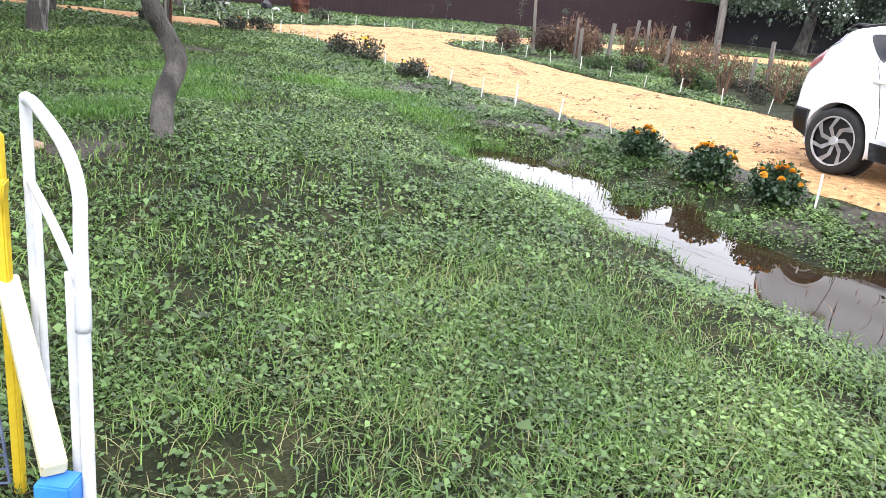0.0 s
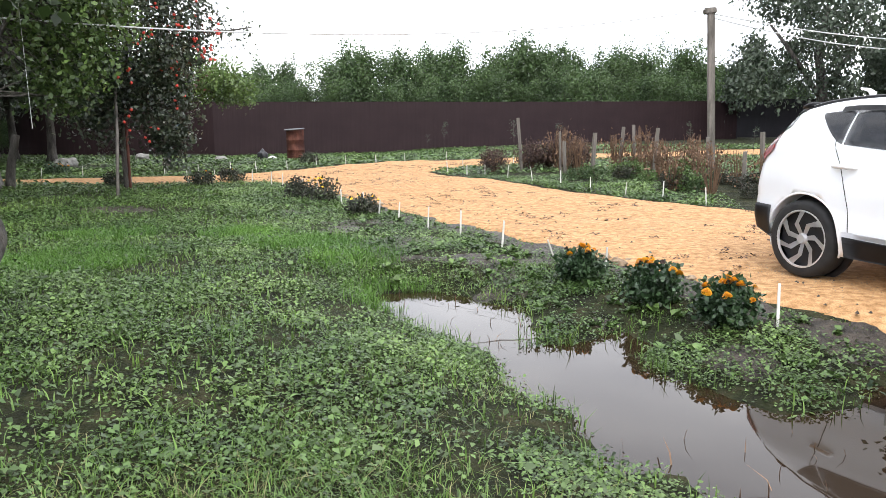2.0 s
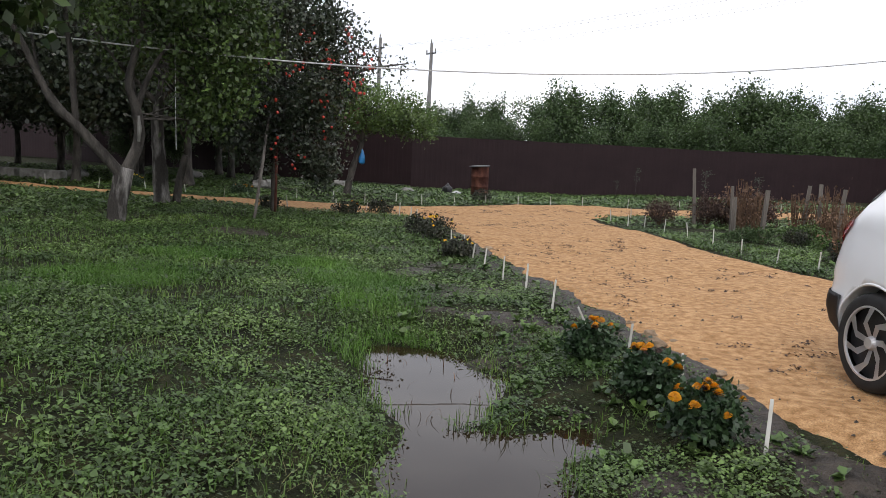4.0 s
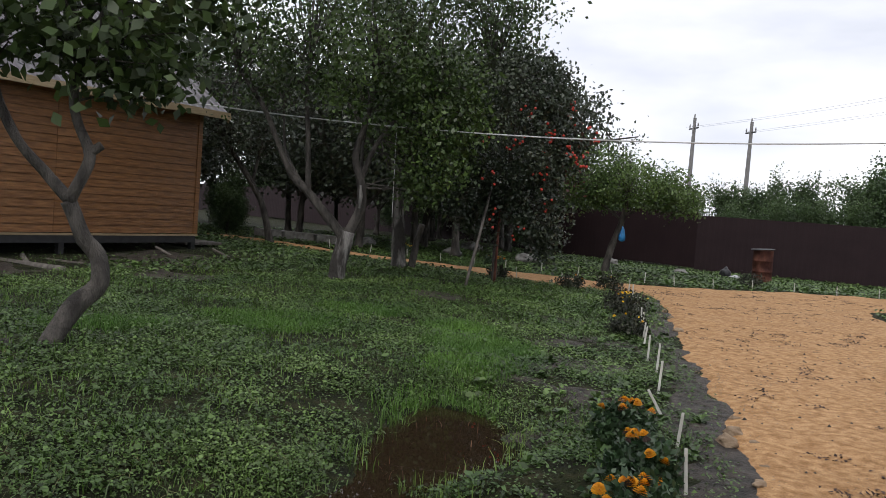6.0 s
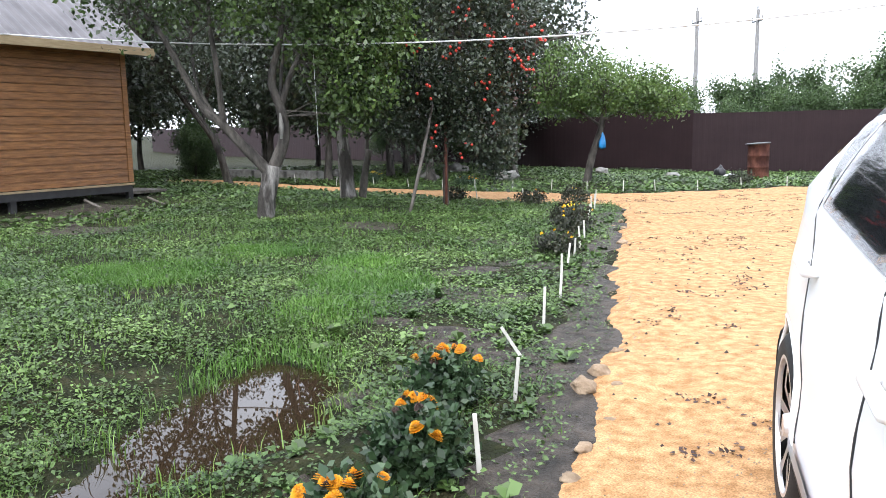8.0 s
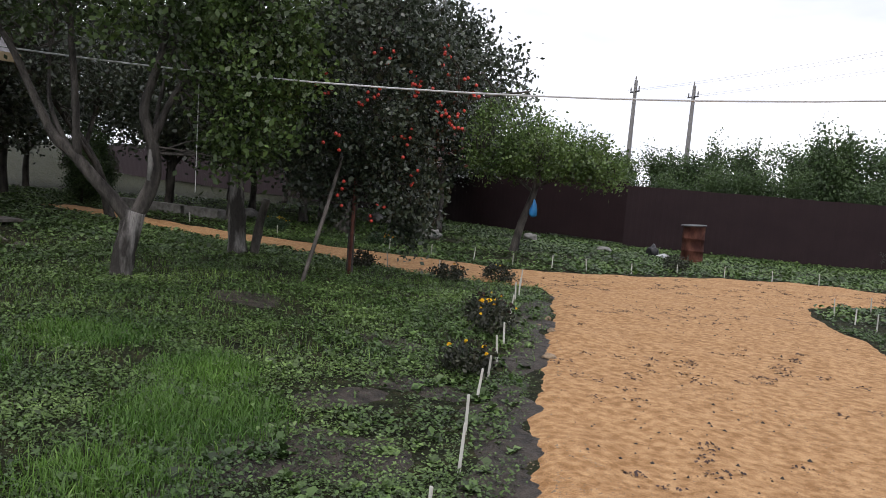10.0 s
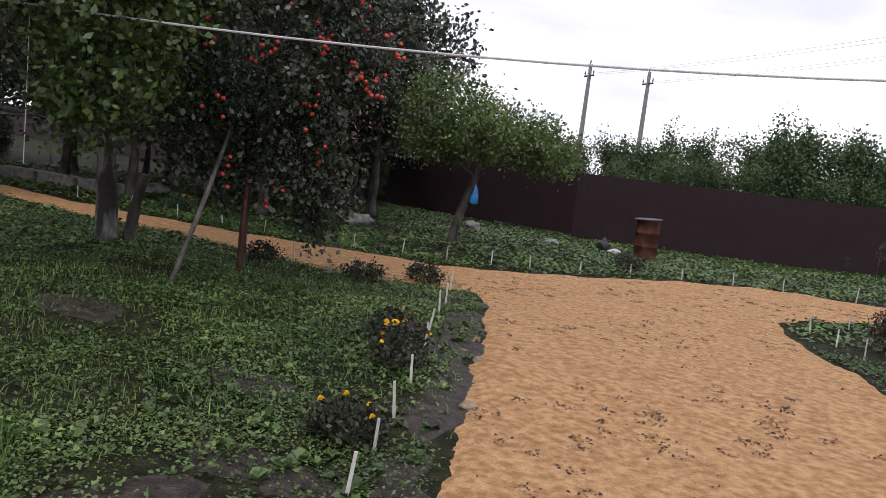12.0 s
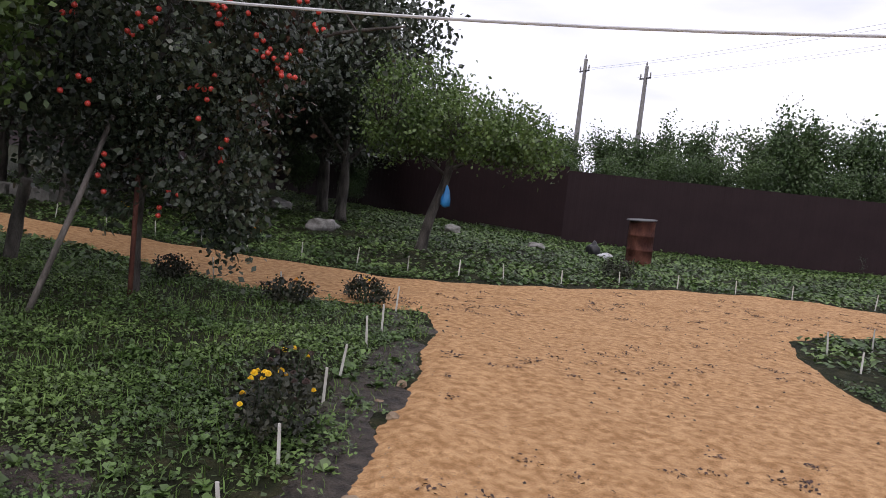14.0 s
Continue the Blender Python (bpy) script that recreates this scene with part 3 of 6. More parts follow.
tree("plum_tree", "crooked young fruit tree with a grey twisted trunk", [
    ([(-1.85, 6.0, -0.05), (-1.85, 6.0, 0.09), (-1.89, 6.09, 0.24), (-1.92, 6.2, 0.39), (-1.92, 6.33, 0.51), (-1.92, 6.37, 0.61), (-2.0, 6.36, 0.78), (-2.03, 6.27, 0.9), (-2.05, 6.21, 1.04), (-2.07, 6.14, 1.2)], 0.085, 0.062),
    ([(-2.11, 6.16, 1.2), (-2.24, 6.01, 1.41), (-2.29, 5.82, 1.63), (-2.38, 5.69, 1.92), (-2.37, 5.61, 2.16), (-2.43, 5.45, 2.4), (-2.48, 5.3, 3.1)], 0.048, 0.026),
    ([(-2.05, 6.14, 1.2), (-2.02, 6.23, 1.42), (-2.05, 6.28, 1.59), (-2.15, 6.21, 1.81), (-2.17, 6.17, 2.04), (-2.19, 6.23, 2.32), (-2.04, 6.48, 3.1)], 0.05, 0.028),
    ([(-2.05, 6.28, 1.59), (-2.01, 6.36, 1.66)], 0.04, 0.034)],
    [((-2.6, 4.9, 3.1), (1.2, 1.3, 0.75), 150), ((-1.9, 6.5, 3.0), (0.9, 0.9, 0.65), 90), ((-2.4, 4.45, 2.42), (0.5, 0.95, 0.24), 80), ((-2.2, 5.65, 2.5), (0.5, 0.6, 0.2), 30), ((-2.0, 6.5, 2.28), (0.45, 0.5, 0.16), 30)],
    M_LEAF, 0.12, 20, 0.13, 11)
tree("old_apple_tree", "old apple tree with a whitewashed forked trunk", [
    ([(-6.24, 11.25, -0.05), (-6.23, 11.28, 0.3), (-6.2, 11.33, 0.6), (-6.17, 11.38, 0.86)], 0.145, 0.12),
    ([(-6.2, 11.34, 0.74), (-6.32, 11.09, 1.07), (-6.47, 10.76, 1.47), (-6.6, 10.55, 1.7), (-6.68, 10.38, 2.06), (-6.8, 10.1, 2.7), (-7.0, 9.7, 3.3)], 0.088, 0.025),
    ([(-6.17, 11.4, 0.8), (-6.09, 11.55, 1.25), (-6.1, 11.53, 1.66), (-6.15, 11.42, 2.1), (-6.08, 11.58, 2.8), (-6.05, 11.65, 3.5)], 0.095, 0.03),
    ([(-6.46, 10.78, 1.46), (-6.48, 10.73, 2.28), (-6.5, 10.67, 2.95), (-6.5, 10.7, 3.6)], 0.05, 0.02),
    ([(-6.12, 11.5, 1.6), (-6.02, 11.72, 2.28), (-5.85, 12.05, 2.8), (-5.5, 12.5, 3.3)], 0.05, 0.02),
    ([(-6.5, 10.7, 1.55), (-6.95, 10.6, 2.1), (-7.3, 10.7, 2.9)], 0.035, 0.014),
    ([(-6.1, 11.53, 1.75), (-6.45, 11.75, 2.3), (-6.7, 12.0, 3.0)], 0.035, 0.014)],
    [((-6.3, 10.9, 4.1), (1.9, 1.9, 1.3), 220), ((-5.5, 12.5, 3.0), (0.8, 0.9, 1.0), 110), ((-5.6, 12.35, 1.85), (0.4, 0.5, 0.5), 34), ((-7.0, 9.9, 3.4), (1.0, 1.0, 0.7), 50)],
    M_LEAF, 0.085, 34, 0.16, 12, wash=M_WHITEWASH, extra=[([((-5.5, 12.5, 2.6), (0.8, 0.85, 1.15), 110), ((-6.1, 11.6, 3.4), (1.1, 1.1, 0.9), 70)], M_LEAF2, 0.09, 24, 0.14, "pale_foliage")])
tree("apple_tree", "tall dark apple tree with a straight greyish trunk", [
    ([(-7.95, 13.9, -0.05), (-8.0, 13.85, 0.8), (-8.02, 13.82, 1.5), (-7.95, 13.9, 2.4), (-8, 14, 4)], 0.15, 0.06),
    ([(-7.85, 14.1, -0.05), (-7.8, 14.15, 0.5), (-7.7, 14.2, 0.95)], 0.08, 0.06),
    ([(-7.98, 13.85, 1.8), (-8.6, 13.4, 2.6), (-9.2, 13, 3.6)], 0.06, 0.02),
    ([(-7.97, 13.9, 2.0), (-7.2, 14.5, 3.0), (-6.8, 15, 4)], 0.06, 0.02)],
    [((-7.9, 13.9, 4.6), (2.3, 2.3, 1.9), 300), ((-8.6, 14.5, 3.0), (1.3, 1.4, 0.9), 110), ((-7.2, 14.8, 5.6), (1.8, 1.8, 1.3), 120)],
    M_LEAF, 0.09, 36, 0.18, 13, wash=M_WHITEWASH, at=(0.12, -0.2, 0.05))
tree("leaning_tree", "thin fruit tree leaning towards the house", [
    ([(-12.5, 13.5, -0.05), (-12.63, 13.21, 1.1), (-12.97, 12.46, 2.34), (-13.25, 11.84, 3.1)], 0.1, 0.04),
    ([(-12.63, 13.2, 1.1), (-12.6, 12.4, 2.2), (-12.4, 11.6, 3.2)], 0.05, 0.02),
    ([(-12.7, 13.0, 1.5), (-13.1, 13.4, 2.6), (-13.4, 13.8, 3.6)], 0.05, 0.02)],
    [((-13.0, 12.4, 4.0), (1.9, 1.9, 1.2), 170), ((-12.2, 12.6, 2.9), (1.0, 1.2, 0.6), 60)],
    M_DARKLEAF, 0.09, 36, 0.18, 14, at=(-1.0, 0.3, 0.1))
tree("crab_apple_tree", "young crab apple tree with dark leaves and red fruit", [
    ([(-5.75, 14.45, -0.05), (-5.76, 14.45, 0.9), (-5.7, 14.5, 1.6), (-5.65, 14.55, 2.6), (-5.6, 14.6, 4)], 0.05, 0.03),
    ([(-5.7, 14.5, 1.7), (-5.2, 15.1, 2.2), (-4.7, 15.6, 2.7), (-4.1, 16.2, 2.9)], 0.035, 0.012),
    ([(-5.7, 14.5, 1.5), (-6.2, 13.9, 2.2), (-6.6, 13.4, 3.0)], 0.035, 0.012),
    ([(-5.7, 14.5, 1.4), (-5.4, 14.9, 1.5), (-5.15, 15.2, 0.9)], 0.025, 0.01)],
    [((-5.65, 14.55, 2.85), (1.22, 1.28, 1.45), 320), ((-5.05, 15.1, 2.9), (0.7, 0.7, 0.75), 50), ((-5.35, 14.9, 1.55), (0.6, 0.6, 0.75), 70), ((-6.1, 14.0, 1.7), (0.7, 0.7, 0.6), 60), ((-5.2, 15.15, 0.85), (0.22, 0.22, 0.4), 22), ((-5.9, 14.3, 1.1), (0.3, 0.3, 0.3), 14)],
    M_DARKLEAF, 0.08, 38, 0.13, 15, extra=[([((-4.35, 16.0, 2.85), (0.45, 0.5, 0.25), 14)], M_DARKLEAF, 0.07, 12, 0.14, "outer_spray"),
                                              ([((-5.0, 15.2, 2.4), (0.6, 0.6, 0.7), 18)], M_REDLEAF, 0.07, 10, 0.12, "reddened_leaves")], at=(-0.17, 0.02, 0.0))
tree("cherry_tree", "small round-crowned fruit tree before the fence", [
    ([(-8.0, 20.8, -0.05), (-7.9, 20.9, 0.7), (-7.72, 21.05, 1.5), (-7.65, 21.1, 2.2)], 0.11, 0.06),
    ([(-7.75, 21.0, 1.5), (-8.4, 20.6, 2.0), (-8.9, 20.3, 2.2)], 0.04, 0.02),
    ([(-7.7, 21.05, 1.6), (-7.0, 21.6, 2.0), (-6.3, 22.2, 2.1)], 0.04, 0.02)],
    [((-7.5, 21.2, 2.45), (1.4, 1.4, 0.6), 190), ((-6.6, 21.9, 2.1), (0.75, 0.75, 0.35), 60), ((-8.6, 20.6, 2.2), (0.7, 0.7, 0.4), 60), ((-8.5, 20.7, 3.0), (1.1, 1.1, 0.65), 80)],
    M_LEAF2, 0.085, 34, 0.15, 16, at=(-1.05, 0.72, -0.1))
# shady trees along the left of the garden, before and beyond the fence
orchard = [tree("orchard_tree", "dark leafy orchard tree in the shade", [
    ([(0, 0, -0.05), (0.05, 0.02, 0.9), (0.0, 0.1, 2.0), (0.1, 0, 3.6)], 0.13, 0.05),
    ([(0, 0.05, 1.2), (0.6, 0.3, 2.0), (1.1, 0.4, 3.0)], 0.06, 0.02),
    ([(0, 0.05, 1.4), (-0.6, -0.3, 2.2), (-1.1, -0.5, 3.2)], 0.06, 0.02)],
    [((0, 0, 3.8), (2.2, 2.2, 1.7), 230), ((0.3, 0.4, 2.4), (1.7, 1.7, 0.7), 90), ((-0.4, -0.2, 5.2), (1.5, 1.5, 0.9), 80)],
    M_DARKLEAF, 0.15, 23, 0.26, 30 + k, group="orchard trees") for k in range(2)]
rz = random.Random(9)
spots = [(-12.6, 19.2), (-15, 19.5), (-13.6, 23.2), (-17.5, 16.8), (-18.5, 22.6), (-21.5, 18.6), (-16.4, 11.6), (-20.5, 13.5), (-24, 15.0), (-23, 21.5), (-27, 18), (-17.2, 25.4), (-20.5, 24.6), (-14.2, 16.9), (-25.5, 12.5), (-22, 9), (-19.2, 20.3), (-15.6, 24.2), (-18, 9.4)]
for k, (x, y) in enumerate(spots):
    m = pose(x, y, 0, 0, 0, rz.uniform(0, 360))
    if k < 2:
        orchard[k].matrix_basis = m
    else:
        copy_thing(orchard[k % 2], m @ Matrix.Scale(rz.uniform(0.85, 1.1), 4))
# more trees added between house and fence, to shade the left fence
for x, y in [(-19.6, 28.0), (-23.2, 27.2), (-26.5, 26.0), (-16.6, 21.2)]:
    copy_thing(orchard[0], pose(x, y, -0.15, 0, 0, rz.uniform(0, 360)) @ Matrix.Scale(rz.uniform(0.85, 1.0), 4))
# hedge of tall scrub beyond the fence
scrub = []
for k in range(4):
    r = random.Random(60 + k)
    blobs = [((r.uniform(-1, 1), r.uniform(-1, 1), r.uniform(1.8, 3.6)), (r.uniform(1.0, 1.6), r.uniform(1.0, 1.6), r.uniform(1.0, 1.6)), 62) for _ in range(5)]
    blobs += [((r.uniform(-1.8, 1.8), r.uniform(-1, 1), r.uniform(3.8, 4.8)), (0.2, 0.2, r.uniform(0.5, 0.9)), 9) for _ in range(7)]
    scrub.append(tree("scrub_tree", "dense green willow scrub beyond the fence", [([(0, 0, -0.05), (0.1, 0, 1.5), (0, 0.2, 3.4)], 0.12, 0.04), ([(0, 0, 0.6), (0.7, 0.2, 2.2), (1.0, 0.3, 3.4)], 0.06, 0.02), ([(0, 0, 0.6), (-0.7, -0.2, 2.2), (-1.0, 0.3, 3.4)], 0.06, 0.02)],
                      blobs, M_BUSH, 0.16, 30, 0.27, 40 + k, twigs=False, group="scrub beyond the fence", droop=-0.5))
rz = random.Random(21)
k = 0
for s in np.arange(-36, 34, 1.7):
    for off, sc in ((3.0, 0.74), (6.5, 0.9)):
        p = FA + (FD if s >= 0 else FW) * (s + rz.uniform(-0.7, 0.7)) + Vector((-FD.y, FD.x, 0)) * (off + rz.uniform(-1.2, 1.2))
        low = 0.84 if -4 < s < 4 else 0.98 if s < 12 else 1.14
        m = pose(p.x, p.y, 0, 0, 0, rz.uniform(0, 360)) @ Matrix.Scale(sc * low * rz.uniform(0.9, 1.12), 4)
        if k < 4:
            scrub[k].matrix_basis = m
        else:
            copy_thing(scrub[k % 4], m)
        k += 1
# four shrubs added to darken the left fence, then bushes behind the house corner
for x, y in [(-19.5, 28.6), (-22.5, 28.4), (-25.5, 28.5), (-28.5, 28.2), (-18.6, 14.9), (-20.2, 15.6), (-22, 16.4)]:
    copy_thing(scrub[k % 4], pose(x, y, -0.1, 0, 0, rz.uniform(0, 360)) @ Matrix.Scale(rz.uniform(0.38, 0.5), 4))
    k += 1
for x, y in [(-30, 8), (-31, 4), (-32, 0), (-30, -4), (-28, -8), (-34, 6), (-35, 1), (-33, -6), (-26, -12), (-22, -15), (-16, -17), (-10, -18)]:
    copy_thing(scrub[k % 4], pose(x, y, 0, 0, 0, rz.uniform(0, 360)) @ Matrix.Scale(rz.uniform(1.0, 1.3), 4))
    k += 1
# weeping willow by the far right corner
wr = random.Random(5)
wb = [((wr.uniform(-2.6, 2.6), wr.uniform(-2, 2), wr.uniform(4.0, 7.2)), (1.5, 1.5, 1.2), 70) for _ in range(7)] + [((wr.uniform(-3.6, 3.6), wr.uniform(-2.6, 2.6), wr.uniform(2.4, 4.2)), (0.28, 0.28, 1.1), 22) for _ in range(26)]
for k, (x, y, s) in enumerate([(12.5, 41, 1.0), (19, 44, 1.15), (26, 46, 1.1)]):
    if k == 0:
        wil = tree("weeping_willow", "tall grey-green weeping willow", [([(0, 0, -0.05), (0.2, 0, 1.8), (0, 0.2, 4), (0.2, 0, 6)], 0.3, 0.1), ([(0.1, 0, 2), (1.4, 0.4, 4), (2.2, 0.6, 5.4)], 0.14, 0.04), ([(0.1, 0, 2), (-1.4, -0.4, 4), (-2.2, 0.6, 5.4)], 0.14, 0.04)],
                   wb, M_WILLOW, 0.2, 16, 0.24, 77, twigs=False, group="willows", droop=1.2)
        wil.matrix_basis = pose(x, y, 0)
    else:
        copy_thing(wil, pose(x, y, 0, 0, 0, 70 * k) @ Matrix.Scale(s, 4))


# ---- white hatchback parked on the drive ----
CX = [0.10, 0.18, 0.40, 0.66, 1.0, 1.6, 2.2, 2.7, 3.2, 3.65, 3.9, 4.0]
CAR = {
    "bot": [0.42, 0.33, 0.27, 0.24, 0.22, 0.21, 0.21, 0.21, 0.22, 0.25, 0.32, 0.42],
    "belt": [0.84, 0.95, 1.06, 1.05, 1.02, 0.97, 0.93, 0.90, 0.86, 0.76, 0.66, 0.58],
    "top": [0.92, 1.12, 1.33, 1.395, 1.43, 1.435, 1.37, 1.16, 0.94, 0.83, 0.72, 0.62],
    "wlow": [0.64, 0.75, 0.81, 0.835, 0.84, 0.835, 0.835, 0.835, 0.83, 0.76, 0.64, 0.5],
    "wbelt": [0.60, 0.69, 0.755, 0.79, 0.80, 0.80, 0.80, 0.79, 0.74, 0.64, 0.54, 0.42],
    "wtop": [0.42, 0.49, 0.53, 0.555, 0.565, 0.56, 0.54, 0.53, 0.50, 0.45, 0.38, 0.3],
}


def car_point(x, v, off=0.0):
    """Body surface at length x and girth v: 0 sill, 0.5 belt line, 0.88 roof edge, 1 roof middle (left side)."""
    g = {k: float(np.interp(x, CX, a)) for k, a in CAR.items()}
    if v <= 0.5:
        t = v / 0.5
        z = g["bot"] + (g["belt"] - g["bot"]) * t
        bulge = 0.045 * math.sin(math.pi * min(1, t * 1.15)) - 0.05 * max(0, 0.18 - t) / 0.18
        crease = -0.018 * math.exp(-((t - 0.42) / 0.12) ** 2)
        y = g["wlow"] + (g["wbelt"] - g["wlow"]) * t ** 1.6 + bulge * 0.55 + crease
        nrm = Vector((0, 1, 0.05))
    elif v <= 0.88:
        t = (v - 0.5) / 0.38
        ez = g["top"] - 0.05 * min(1, max(0.0, (g["top"] - g["belt"]) * 3))
        z = g["belt"] + (ez - g["belt"]) * t
        y = g["wbelt"] + (g["wtop"] - g["wbelt"]) * t + 0.02 * math.sin(math.pi * t)
        nrm = Vector((0, 0.85, 0.5))
    else:
        t = (v - 0.88) / 0.12
        ez = g["top"] - 0.05 * min(1, max(0.0, (g["top"] - g["belt"]) * 3))
        y = g["wtop"] * (1 - t)
        z = ez + (g["top"] - ez) * math.sin(t * math.pi / 2) ** 0.8
        nrm = Vector((0, 0.3, 1))
    nrm.normalize()
    return Vector((x, y, z)) + nrm * off


def car_panel(xs, lo, hi, off, nv=8, thick=0.006):
    """A piece of the body's skin between girth curves lo(x) and hi(x), lifted off the body."""
    bm = bmesh.new()
    rows = [[bm.verts.new(car_point(x, lo(x) + (hi(x) - lo(x)) * k / nv, off)) for k in range(nv + 1)] for x in xs]
    for a, b in zip(rows, rows[1:]):
        for k in range(nv):
            bm.faces.new((a[k], b[k], b[k + 1], a[k + 1]))
    bmesh.ops.solidify(bm, geom=bm.faces[:], thickness=-thick)
    bmesh.ops.recalc_face_normals(bm, faces=bm.faces[:])
    return bm


def mirrored(bm):
    bmesh.ops.scale(bm, vec=(1, -1, 1), verts=bm.verts[:])
    bmesh.ops.reverse_faces(bm, faces=bm.faces[:])
    return bm


def wheel(parent, x, y, r=0.305):
    s = 1 if y > 0 else -1
    bm = bmesh.new()
    prof = [(-0.09, 0.228), (-0.095, 0.27), (-0.08, 0.297), (-0.05, r), (0.05, r), (0.08, 0.297), (0.095, 0.27), (0.09, 0.228)]
    N = 40
    ring = [[bm.verts.new((x + rr * math.cos(a), y + s * w, 0.305 + rr * math.sin(a))) for w, rr in prof] for a in [2 * math.pi * k / N for k in range(N)]]
    for k in range(N):
        a, b = ring[k], ring[(k + 1) % N]
        for j in range(len(prof) - 1):
            bm.faces.new((a[j], a[j + 1], b[j + 1], b[j]))
    bmesh.ops.recalc_face_normals(bm, faces=bm.faces[:])
    w = part("wheel", bm, M_RUBBER, parent, "black tyre on a spoked alloy rim", smooth=True)
    bm = bmesh.new()
    bmesh.ops.create_cone(bm, cap_ends=True, segments=32, radius1=0.228, radius2=0.228, depth=0.02, matrix=pose(x, y + s * 0.03, 0.305, 90))
    part("rim_dish", bm, M_TRIMBLACK, w)
    bm = bmesh.new()
    prof = [(0.075, 0.214), (0.09, 0.216), (0.09, 0.232), (0.075, 0.232)]
    ring = [[bm.verts.new((x + rr * math.cos(a), y + s * ww, 0.305 + rr * math.sin(a))) for ww, rr in prof] for a in [2 * math.pi * k / N for k in range(N)]]
    for k in range(N):
        a, b = ring[k], ring[(k + 1) % N]
        for j in range(4):
            bm.faces.new((a[j], a[(j + 1) % 4], b[(j + 1) % 4], b[j]))
    bmesh.ops.recalc_face_normals(bm, faces=bm.faces[:])
    part("rim", bm, M_ALLOY, w)
    for k in range(7):
        a = 2 * math.pi * k / 7 + 0.2
        bm = bmesh.new()
        tw = 0.42 * s
        v = []
        for rr, da, hw in ((0.034, -tw * 0.2, 0.016), (0.125, 0.0, 0.021), (0.222, tw, 0.03 if k % 2 else 0.022)):
            c, sn = math.cos(a + da), math.sin(a + da)
            for q in (-1, 1):
                v.append((x + rr * c - q * hw * sn, y + s * (0.082 - 0.02 * (rr < 0.05)), 0.305 + rr * sn + q * hw * c))
        vs = [bm.verts.new(p) for p in v]
        for i in (0, 2):
            bm.faces.new((vs[i], vs[i + 1], vs[i + 3], vs[i + 2]))
        bmesh.ops.solidify(bm, geom=bm.faces[:], thickness=0.012)
        part("spoke", bm, M_ALLOY, w)
    bm = bmesh.new()
    bmesh.ops.create_cone(bm, cap_ends=True, segments=20, radius1=0.045, radius2=0.035, depth=0.03, matrix=pose(x, y + s * 0.075, 0.305, -90 * s))
    part("hub_cap", bm, M_ALLOY, w)


